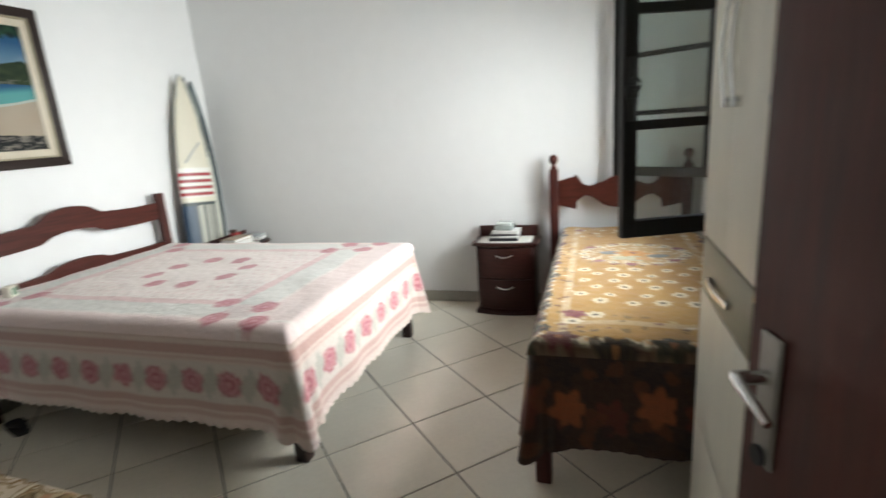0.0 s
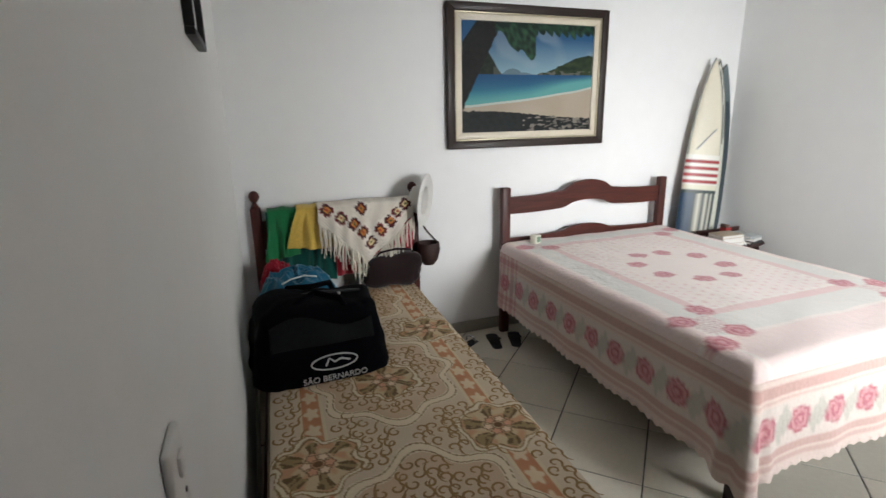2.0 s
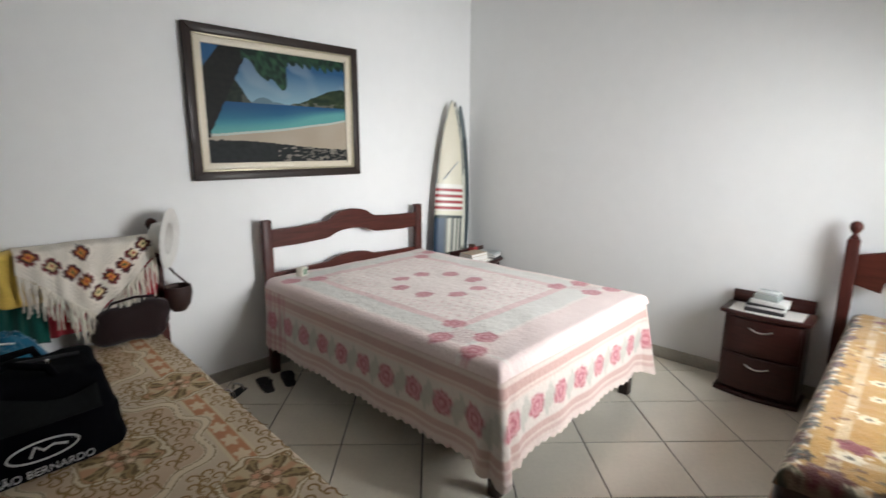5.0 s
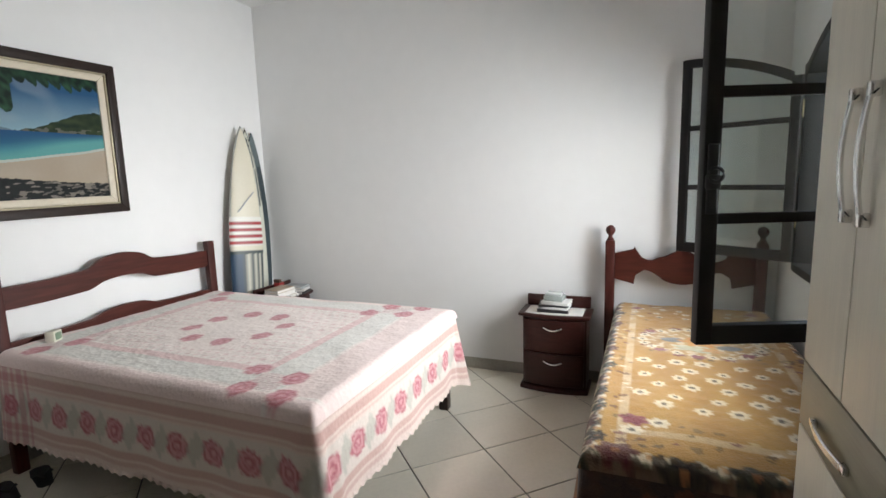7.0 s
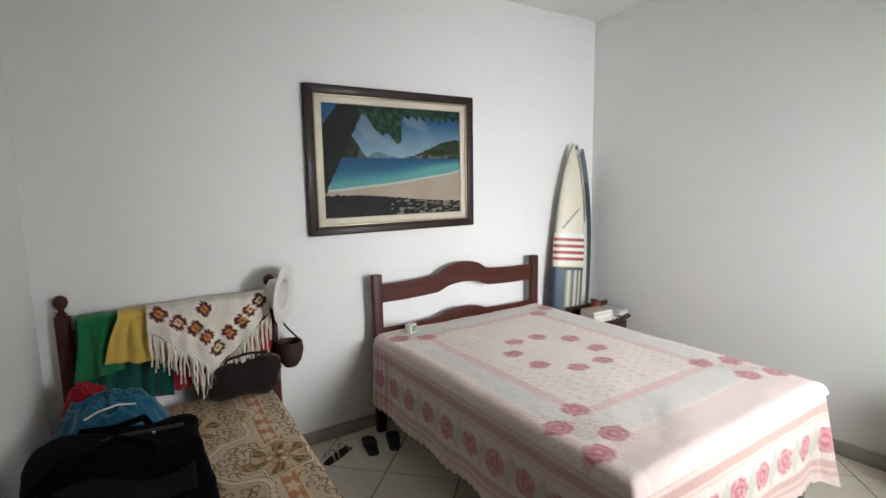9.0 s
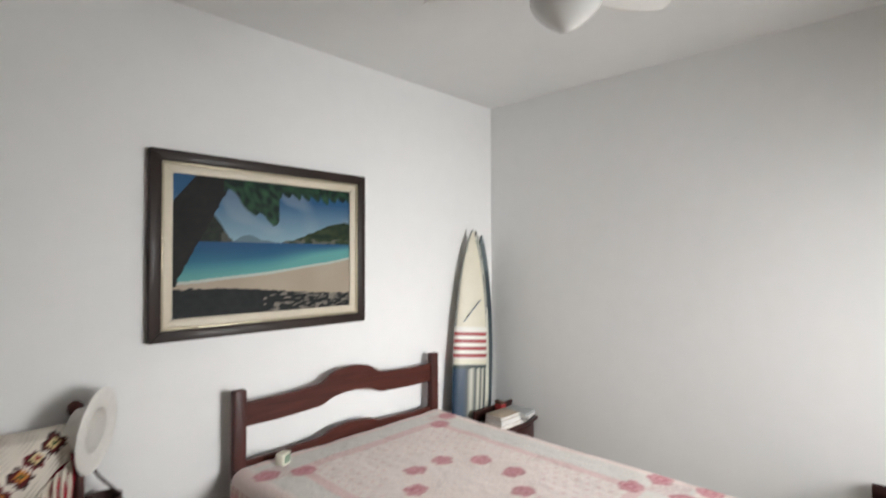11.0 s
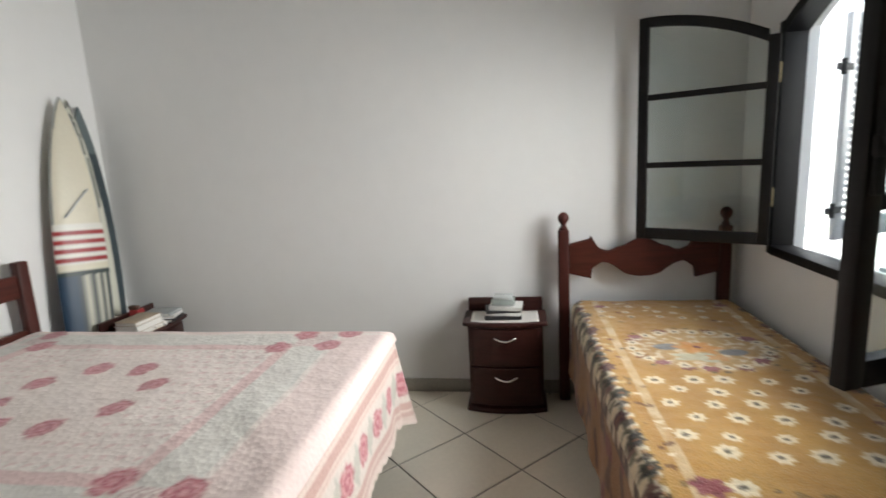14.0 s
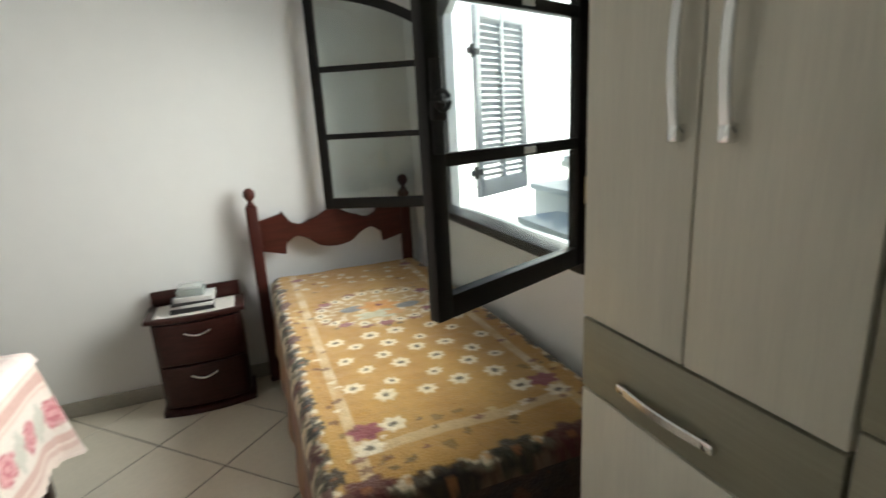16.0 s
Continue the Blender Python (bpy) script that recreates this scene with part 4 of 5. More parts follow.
def scroll_print():
    """Thin curling lines of the woven cover, each a comma-shaped scroll with a tail."""
    b = bmesh.new()
    rs = random.Random(21)
    rows_n = int((MB1 - MB0 - 0.10) / 0.043)
    for j in range(rows_n):
        for i in range(-9, 10):
            s0 = i * 0.045 + (0.0225 if j % 2 else 0) + rs.uniform(-0.007, 0.007)
            t0 = MB0 + 0.06 + j * 0.043 + rs.uniform(-0.007, 0.007)
            e = abs(s0)
            q1 = (t0 % 0.86) - 0.43
            m1 = math.hypot(s0 / 0.26, q1 / 0.33) / (1 + 0.09 * math.cos(8 * math.atan2(q1, s0)))
            k = round((t0 - 0.05) / 0.43)
            tk = 0.05 + 0.43 * k
            near = min(math.hypot(s0 - c0, t0 - tk) for c0 in ((0.0,) if k % 2 else (-0.30, 0.30)))
            if e > MA - 0.032 or 0.235 < e < 0.355 or abs(m1 - 1) < 0.13 or near < 0.12 or near < 0.145 and rs.random() < 0.5:
                continue
            hand = 1 if (i + j) % 2 else -1
            a0 = rs.uniform(-0.5, 0.5) + (math.pi / 2 if s0 > 0 else -math.pi / 2)
            line = []
            for n in range(26):
                f = n / 25
                if f < 0.6:
                    g = f / 0.6
                    r, an = 0.0065 + 0.0165 * g, a0 + hand * 5.6 * g
                    line.append((s0 + r * math.cos(an), t0 + r * math.sin(an)))
                else:
                    g = (f - 0.6) / 0.4
                    an = a0 + hand * 5.6
                    r = 0.023 + 0.017 * g
                    an += hand * (1.0 * g - 0.9 * g * g)
                    line.append((s0 + r * math.cos(an) + 0.010 * g, t0 + r * math.sin(an) + 0.020 * g * hand))
            prev = None
            for n in range(26):
                x, y = line[n]
                x2, y2 = line[min(n + 1, 25)]
                x1, y1 = line[max(n - 1, 0)]
                dx, dy = x2 - x1, y2 - y1
                h = math.hypot(dx, dy) or 1
                w = 0.0035 * (0.45 + 0.75 * math.sin(math.pi * min(1, 0.1 + n / 27)))
                pair = []
                for sg in (-1, 1):
                    px, py = x - sg * w * dy / h, y + sg * w * dx / h
                    z = MZ1 + 0.004 * wob(px * 4, py * 4, 8) - 0.003 * abs(math.sin(px * 10.5) * math.sin(py * 9))
                    pair.append(b.verts.new((px, -py, z + 0.0012)))
                if prev:
                    b.faces.new((prev[0], prev[1], pair[1], pair[0]))
                prev = pair
    return b


tagged(part("scroll_weave", scroll_print(), SCROLL, mt), "brown curling damask lines", kind="stuff")
part("border", box(-MA + 0.004, MA - 0.004, -MB1 + 0.004, -MB0 - 0.004, MZ0, MZ1 - MR - 0.0, 0.03, 3), MAT_SIDE, mt, "plain beige-brown mattress border")
for s in (-1, 1):
    part("piping", tube([(s * (MA + 0.0), -MB0 - 0.08 - (MB1 - MB0 - 0.16) * i / 20, MZ1 - MR) for i in range(21)], 0.006, 6), MAT_SIDE, mt)
part("piping", tube([(-MA + 0.07 + (2 * MA - 0.14) * i / 10, -MB1, MZ1 - MR) for i in range(11)], 0.006, 6), MAT_SIDE, mt)


# ---------------------------------------------------------------- nightstands
def nightstand(m, label):
    ns = thing("nightstand", label, "nightstand", m, "matching nightstands")
    w = 0.212

    def bow(x, y0, k=0.035):
        return y0 - k * (1 - (x / w) ** 2)
    xs5 = [-w + 2 * w * i / 16 for i in range(17)]

    def slab(z0, z1, over, y0, r=0.004):
        b = bmesh.new()
        ring = [(x * (1 + over / w), bow(x, y0)) for x in xs5] + [(w + over, -0.012), (-w - over, -0.012)]
        lo_ = [b.verts.new((x, y, z0)) for x, y in ring]
        hi_ = [b.verts.new((x, y, z1)) for x, y in ring]
        b.faces.new(lo_)
        b.faces.new(hi_[::-1])
        for i in range(len(ring)):
            b.faces.new((lo_[i], hi_[i], hi_[(i + 1) % len(ring)], lo_[(i + 1) % len(ring)]))
        bmesh.ops.recalc_face_normals(b, faces=b.faces)
        return bevel(b, r, 2)
    part("body", slab(0.03, 0.52, 0, -0.215), NS_WOOD, ns)
    part("top", slab(0.52, 0.545, 0.026, -0.248, 0.008), NS_WOOD, ns)
    part("plinth", slab(0.0, 0.03, 0.018, -0.238, 0.006), NS_WOOD, ns)
    part("back_panel", box(-w - 0.008, w + 0.008, -0.03, -0.01, 0.545, 0.625, 0.005), NS_WOOD, ns)
    for z0, z1 in ((0.05, 0.27), (0.285, 0.505)):
        b = bmesh.new()
        xs6 = [-w + 0.012 + (2 * w - 0.024) * i / 14 for i in range(15)]
        ring = [(x, bow(x, -0.233)) for x in xs6] + [(x, bow(x, -0.213)) for x in xs6[::-1]]
        lo_ = [b.verts.new((x, y, z0)) for x, y in ring]
        hi_ = [b.verts.new((x, y, z1)) for x, y in ring]
        b.faces.new(lo_)
        b.faces.new(hi_[::-1])
        for i in range(len(ring)):
            b.faces.new((lo_[i], hi_[i], hi_[(i + 1) % len(ring)], lo_[(i + 1) % len(ring)]))
        bmesh.ops.recalc_face_normals(b, faces=b.faces)
        dr = part("drawer", bevel(b, 0.003, 1), NS_WOOD, ns, "bowed red-brown drawer front")
        zc = z1 - 0.05
        hb_ = tube([(-0.06 + 0.12 * i / 12, -0.266 - 0.022 * math.sin(math.pi * i / 12), zc - 0.012 * math.sin(math.pi * i / 12)) for i in range(13)], 0.0065, 8)
        part("handle", hb_, CHROME, dr, "chrome bow handle")
    return ns


NSM = pose(-0.012, -2.558, 0, 0, 0, -90)
n1 = nightstand(NSM, "dark red-brown nightstand with two drawers and chrome handles")
n2 = copy_thing(n1, pose(-0.285, -0.225, 0, 0, 0, 0))
n2["label"] = "dark red-brown nightstand with two drawers below stacked books"

PAPER = material("white_paper", (0.72, 0.70, 0.66), 0.8, var=0.04)
CLOTHW = material("white_doily", (0.70, 0.67, 0.63), 0.9, var=0.08, bump=0.4)
solid("cloth_runner", grid(24, 18, lambda u, v: (-0.19 + 0.38 * u, -0.245 - 0.022 * (1 - (2 * u - 1) ** 2) * (1 - v) + 0.19 * v, 0.549 + 0.0015 * wob(u * 9, v * 9)), thickness=0.002),
      CLOTHW, "thin white cloth on the nightstand top", "cloth", NSM)


def book(w, d, h, cover, m, label, spine=None, name="book", cat="book", group=""):
    bk = thing(name, label, cat, m, group)
    part("pages", box(-w / 2 + 0.004, w / 2 - 0.003, -d / 2 + 0.004, d / 2 - 0.004, 0.003, h - 0.003), PAPER, bk)
    part("cover", box(-w / 2, w / 2, -d / 2, d / 2, 0, 0.003, 0.001), cover, bk)
    part("cover", box(-w / 2, w / 2, -d / 2, d / 2, h - 0.003, h, 0.001), cover, bk)
    part("spine", box(-w / 2, w / 2, -d / 2 - 0.002, -d / 2 + 0.002, 0, h, 0.001), spine or cover, bk)
    return bk


BK_BLACK = material("black_cover", (0.02, 0.02, 0.022), 0.4, var=0.2)
BK_WHITE = material("white_cover", (0.68, 0.67, 0.65), 0.45, var=0.06)
BK_GREY = material("grey_cover", (0.36, 0.38, 0.38), 0.4, var=0.1)
BK_RED = material("red_cover", (0.34, 0.03, 0.03), 0.45, var=0.1)
BK_TAN = material("tan_cover", (0.42, 0.34, 0.25), 0.6, var=0.1)
BK_BROWN = material("brown_cover", (0.09, 0.05, 0.035), 0.5, var=0.1)
z = 0.5515
for w, d, h, cv, dx, r, lb in ((0.205, 0.15, 0.022, BK_BLACK, 0.0, 2, "black notebook at the bottom of a pile"), (0.20, 0.145, 0.014, BK_WHITE, 0.005, -4, "white paperback in a pile on the nightstand"),
                               (0.195, 0.14, 0.012, BK_BLACK, 0.0, 5, "black paperback in a pile on the nightstand"), (0.18, 0.13, 0.022, BK_WHITE, 0.02, -7, "white paperback in a pile on the nightstand")):
    book(w, d, h, cv, NSM @ pose(dx - 0.01, -0.155, z, 0, 0, r), lb, group="books on the nightstand")
    z += h + 0.0006
bx = thing("clear_box", "small clear plastic box on top of the books", "box", NSM @ pose(-0.005, -0.155, z, 0, 0, -6))
part("tray", box(-0.065, 0.065, -0.05, 0.05, 0, 0.035, 0.006), material("grey_green_plastic", (0.34, 0.38, 0.36), 0.15, var=0.1), bx)
part("lid", box(-0.055, 0.055, -0.042, 0.042, 0.035, 0.052, 0.005), material("clear_grey_lid", (0.55, 0.58, 0.57), 0.08, var=0.1), bx, "paler glossy lid")

z = 0.546
for w, d, h, cv, lb in ((0.15, 0.21, 0.03, BK_TAN, "worn tan hardback under other books"), (0.15, 0.20, 0.032, BK_WHITE, "white hardback in a pile of books"), (0.14, 0.20, 0.024, BK_TAN, "tan paperback on top of the pile")):
    book(w, d, h, cv, pose(-0.405, -0.42, z, 0, 0, 88), lb, BK_WHITE, group="books by the surfboards")
    z += h + 0.0006
z = 0.546
for w, d, h, cv, r, lb in ((0.15, 0.20, 0.022, BK_BLACK, 10, "black paperback in a leaning pile"), (0.14, 0.2, 0.02, BK_WHITE, 16, "white paperback in a leaning pile"), (0.14, 0.19, 0.018, BK_GREY, 6, "grey paperback in a leaning pile")):
    book(w, d, h, cv, pose(-0.19, -0.40, z, 0, 0, r), lb, group="books by the surfboards")
    z += h + 0.0006
bk = thing("red_tin", "small red and dark tin behind the books", "tin", pose(-0.27, -0.30, 0.546))
part("body", box(-0.03, 0.03, -0.03, 0.03, 0, 0.10, 0.006), BK_RED, bk)
part("cap", box(-0.031, 0.0, -0.031, 0.031, 0.1, 0.125, 0.005), BK_BROWN, bk, "dark brown cap")
bm = grid(20, 20, lambda u, v: (-0.06 + 0.12 * u, -0.05 + 0.1 * v, 0.03 + 0.035 * wob(u * 5, v * 5, 3) + 0.03 * math.sin(3 * u) * math.sin(3 * v)), thickness=0.003)
solid("crumpled_cloth", bm, CLOTHW, "crumpled white cloth lying among the books", "cloth", pose(-0.33, -0.45, 0.53))


# ---------------------------------------------------------------- surfboards
def outline_w(f):
    """Half width of a board at the height fraction f, tail to nose."""
    return (math.sin(math.pi * (0.12 + 0.88 * f)) ** 0.62) if f < 0.46 else max(0.0, 1 - ((f - 0.46) / 0.54) ** 2.3) ** 0.80


def surfboard(label, m, length, half, deck, thick=0.06):
    sb = thing("surfboard", label, "surfboard", m, "surfboards leaning in the corner")

    def place(u, v):
        a = 2 * math.pi * u
        f = max(0.0, min(1.0, v))
        w = half * max(outline_w(f), 0.02)
        th = thick / 2 * (0.25 + 0.75 * math.sin(math.pi * min(1, 0.08 + 0.9 * f)) ** 0.6) * (0.25 if f > 0.995 else 1)
        ca, sa = math.cos(a), math.sin(a)
        return (w * math.copysign(abs(ca) ** 0.8, ca), th * math.copysign(abs(sa) ** 0.9, sa) + 0.05 * (f - 0.5) ** 2, length * f)
    b = grid(36, 150, place, lambda u, v: deck(half * max(outline_w(v), .02) * math.cos(2 * math.pi * u), length * v, math.sin(2 * math.pi * u)))
    bmesh.ops.remove_doubles(b, verts=b.verts, dist=0.0005)
    part("blank", b, BOARD, sb)
    return sb


BOARD = material("board_resin", attribute=True, rough=0.42, var=0.03, bump=0.02)
B_CREAM, B_GREY, B_RED, B_TEAL, B_DARK = lin(214, 208, 188), lin(150, 154, 150), lin(150, 34, 38), lin(92, 112, 122), lin(52, 66, 72)


def deck1(s, z, side):
    w = 0.136 * max(outline_w(z / 1.93), 0.02)
    c = B_CREAM
    if abs(s) > w - 0.008:
        c = B_GREY
    for k in range(4):
        if abs(z - (0.995 + 0.052 * k)) < 0.012:
            c = B_RED
    if 0.975 < z < 1.20 and not c == B_RED:
        c = lin(224, 222, 214)
    if abs(z - 0.925) < 0.012:
        c = lin(46, 60, 58)
    if z < 0.913:
        c = lin(38, 62, 84) if s < -0.03 else (lin(196, 194, 178) if int((s + 1) / 0.022) % 2 else lin(60, 70, 74))
    return c


def deck2(s, z, side):
    e = 0.135 * max(outline_w(z / 1.92), 0.02) - abs(s)
    return lin(40, 44, 46) if 0.006 < e < 0.016 or 0.032 < e < 0.044 or 0.075 < e < 0.083 else lin(206, 206, 192)


def deck3(s, z, side):
    return B_DARK if z < 1.6 else lin(96, 108, 110)


def lean(x, y, dx, dy, turn):
    """A board with its tail at (x, y) on the floor whose nose leans by dx and dy over its length."""
    d = Vector((dx, dy, 1.9)).normalized()
    q = Vector((0, 0, 1)).rotation_difference(d)
    return Matrix.Translation((x, y, 0.005)) @ q.to_matrix().to_4x4() @ Matrix.Rotation(radians(turn), 4, "Z")


striped = surfboard("cream surfboard with red stripes leaning in the corner", lean(-0.535, -0.20, 0.205, 0.11, -22), 1.93, 0.136, deck1)
part("leash", tube([(-0.07 + 0.13 * i / 8, -0.034 - 0.003 * math.sin(i), 1.24 + 0.16 * i / 8) for i in range(9)], 0.005, 6), BK_GREY, striped, "thin grey leash cord")
surfboard("plain white surfboard behind a striped one in the corner", lean(-0.345, -0.118, 0.11, 0.075, -8), 1.92, 0.135, deck2, 0.045)
surfboard("dark slate surfboard at the back of the corner", lean(-0.225, -0.062, 0.075, 0.025, 0), 1.88, 0.135, deck3, 0.04)


# ---------------------------------------------------------------- painting
def beach(u, v):
    """The painted bay: u to the right, v up."""
    n = wob(u * 5, v * 5, 1)
    n2 = wob(u * 30, v * 30, 2)
    hz = 0.535
    if v > hz:
        f = (v - hz) / (1 - hz)
        c = mix(lin(160, 196, 212), lin(44, 100, 146), f * 1.4)
        c = mix(c, lin(200, 214, 220), 0.25 * step(0.1, 0.5, n))
        isl = hz + 0.055 * max(0, 1 - ((u - 0.37) / 0.08) ** 2)
        if v < isl:
            c = lin(112, 140, 152)
        isl2 = hz + 0.02 * max(0, 1 - ((u - 0.46) / 0.06) ** 2)
        if v < isl2:
            c = lin(120, 146, 158)
        hill = hz + 0.185 * step(0.52, 0.98, u) + 0.012 * n2
        if v < hill and u > 0.53:
            c = mix(lin(26, 46, 32), lin(62, 78, 46), 0.5 + 0.8 * wob(u * 22, v * 26, 4))
            if v < hz + 0.035 and wob(u * 30, v * 34, 9) > 0.1:
                c = lin(112, 112, 98)
        hl = hz + 0.19 * (1 - step(0.18, 0.30, u)) + 0.01 * n2
        if v < hl and u < 0.31:
            c = mix(lin(20, 30, 24), lin(44, 56, 40), 0.5 + 0.8 * n2)
            if v < hz + 0.07 and u > 0.23:
                c = lin(84, 88, 80)
    else:
        f = (hz - v) / hz
        shore = 0.235 + 0.17 * u ** 1.6
        c = mix(lin(34, 92, 140), lin(60, 146, 168), step(0.0, 0.5, f))
        c = mix(c, lin(110, 186, 184), step(0.45, 1.0, u) * step(0.0, 0.25, f) + step(shore + 0.16, shore + 0.02, v))
        if v < shore + 0.012 * n:
            c = mix(lin(212, 198, 178), lin(196, 178, 156), 0.5 + 0.5 * n)
        elif v < shore + 0.02 + 0.012 * n:
            c = lin(214, 222, 214)
        fore = 0.20 - 0.085 * step(0.15, 1.0, u) + 0.012 * n2
        if v < fore:
            c = mix(lin(18, 22, 24), lin(38, 42, 42), 0.5 + 0.5 * n2)
            if u > 0.45 and wob(u * 20, v * 42, 6) > 0.22:
                c = lin(150, 142, 132)
            if u > 0.62 and wob(u * 26, v * 50, 8) > 0.2:
                c = lin(120, 114, 106)
    tr = 0.02 + 0.27 * max(0, (v - 0.25) / 0.75) + 0.01 * n2
    tl = 0.11 * max(0, (v - 0.80) / 0.20)
    if v > 0.22 and tl < u < tr:
        c = mix(lin(16, 17, 18), lin(34, 32, 28), 0.5 + 0.5 * n2)
    if v > 0.60 and u > 0.24:
        g = wob(u * 9, v * 9, 5)
        low = 0.93
        if u < 0.54:
            low = 0.90 - 0.16 * step(0.26, 0.42, u) + 0.02 * math.sin(u * 55 + v * 20) + 0.05 * g
            if 0.46 < u:
                low -= 0.07 * (1 - abs(u - 0.505) / 0.045)
        else:
            d = (u + 0.35 * v) * 17 % 1
            low = 0.94 - 0.10 * (1 - abs(2 * d - 1)) ** 0.6 * (0.6 + 0.5 * g)
        if v > low:
            c = mix(lin(16, 38, 32), lin(52, 98, 66), 0.35 + 0.9 * wob(u * 34 + v * 10, v * 18, 7))
    return c


CANVAS = material("oil_paint", attribute=True, rough=0.55, var=0.03, bump=0.12, bump_scale=300, spec=0.2)
PX0, PX1, PZ0, PZ1 = -2.496, -1.297, 1.317, 2.208
pw, ph = (PX1 - PX0) / 2, (PZ1 - PZ0) / 2
pt = thing("framed_painting", "framed oil painting of a palm beach and bay on the wall", "painting", pose((PX0 + PX1) / 2, -0.001, (PZ0 + PZ1) / 2))
LINER = material("champagne_liner", lin(206, 196, 176), 0.45, var=0.06, scale=3, grain=40)
GILT = material("worn_gilt", lin(170, 160, 136), 0.35, 0.4, var=0.15)


def frame_sticks(name, w0, h0, width, y0, y1, mat, r, label=""):
    """Four mitred sticks round an opening."""
    for k in range(4):
        b = bmesh.new()
        a, c = (w0, h0) if k % 2 == 0 else (h0, w0)
        ring = [(-a, -c), (a, -c), (a - width, -c + width), (-a + width, -c + width)]
        lo_ = [b.verts.new((x, y0, z_)) for x, z_ in ring]
        hi_ = [b.verts.new((x * 1.0, y1, z_)) for x, z_ in ring]
        b.faces.new(lo_)
        b.faces.new(hi_[::-1])
        for i in range(4):
            b.faces.new((lo_[i], hi_[i], hi_[(i + 1) % 4], lo_[(i + 1) % 4]))
        bmesh.ops.recalc_face_normals(b, faces=b.faces)
        bevel(b, r, 2)
        o = part(name, b, mat, pt, label)
        o.matrix_local = pose(0, 0, 0, 0, 90 * k, 0)


frame_sticks("outer_frame", pw, ph, 0.052, -0.045, 0, FRAME_WOOD, 0.006)
frame_sticks("gilt_lip", pw - 0.052, ph - 0.052, 0.011, -0.036, -0.004, GILT, 0.003, "thin worn gilt lip")
frame_sticks("liner", pw - 0.063, ph - 0.063, 0.040, -0.028, -0.004, LINER, 0.004, "pale champagne liner")
cw, chh = pw - 0.101, ph - 0.101
part("canvas", grid(260, 190, lambda u, v: (-cw + 2 * cw * u, -0.016, -chh + 2 * chh * v), lambda u, v: mix((0, 0, 0), beach(u, v), 0.62), thickness=-0.003), CANVAS, pt, "painted beach with palm, sea and hills")


# ---------------------------------------------------------------- ceiling fan
FX, FY = -1.819, -1.756
fan = thing("ceiling_fan", "white ceiling fan with three blades and an opal lamp bowl", "ceiling fan", pose(FX, FY, 0))
part("canopy", lathe([(0.0, H), (0.079, H), (0.080, H - 0.010), (0.077, H - 0.03), (0.066, H - 0.055), (0.045, H - 0.08), (0.022, H - 0.096), (0.012, H - 0.098), (0, H - 0.098)], 32), FAN_WHITE, fan)
part("rod", lathe([(0, 2.631), (0.012, 2.631), (0.012, 2.84), (0, 2.84)], 14), FAN_WHITE, fan)
part("motor", lathe([(0, 2.671), (0.03, 2.671), (0.05, 2.651), (0.095, 2.621), (0.112, 2.596), (0.113, 2.576), (0.10, 2.571), (0, 2.571)], 32), FAN_WHITE, fan)
bowl = [(0, 2.576), (0.106, 2.576), (0.111, 2.566)] + [(0.111 * math.cos(a * math.pi / 2 / 10) ** 0.8, 2.561 - 0.06 * (a > 0) - 0.105 * (a / 10) ** 1.1) for a in range(0, 10)] + [(0.0, 2.397)]
part("lamp_bowl", lathe(bowl, 32), OPAL, fan, "glossy opal glass bowl")
part("band", lathe([(0.114, 2.579), (0.1165, 2.571), (0.114, 2.563)], 32), CHROME, fan, "thin steel band")
for k in range(3):
    def blade(u, v):
        L_ = 0.10 + 0.41 * v
        wv = 0.105 * math.sin(math.pi * (0.10 + 0.895 * v ** 0.9)) ** 0.7 + 0.001
        y_ = (2 * u - 1) * wv - 0.02 * math.sin(v * 3)
        return (L_, y_, 2.616 - y_ * 0.42 + 0.008 * math.sin(3 * v))
    bl_ = part("blade", grid(14, 26, blade, thickness=0.005), FAN_WHITE, fan)
    bl_.matrix_local = pose(0, 0, 0, 0, 0, 106 + 120 * k)
    arm = part("blade_arm", box(0.09, 0.16, -0.022, 0.022, 2.603, 2.613, 0.004), FAN_WHITE, fan)
    arm.matrix_local = pose(0, 0, 0, 0, 0, 106 + 120 * k)


# ---------------------------------------------------------------- wardrobe
WF = -3.46
wd = thing("wardrobe", "pale grey and taupe wardrobe with chrome bar handles", "wardrobe", pose(0, WF, 0))
WX0, WX1, WH = -2.95, -2.20, 2.25
part("carcass", box(WX0, WX1, YS - WF + 0.02, -0.022, 0.06, WH, 0.003), LAMINATE, wd)
part("plinth", box(WX0 + 0.02, WX1 - 0.02, YS - WF + 0.03, -0.05, 0, 0.06), LAMINATE_DARK, wd)
part("cornice", box(WX0 - 0.012, WX1 + 0.012, YS - WF + 0.012, 0.02, WH, WH + 0.05, 0.006), LAMINATE_DARK, wd)


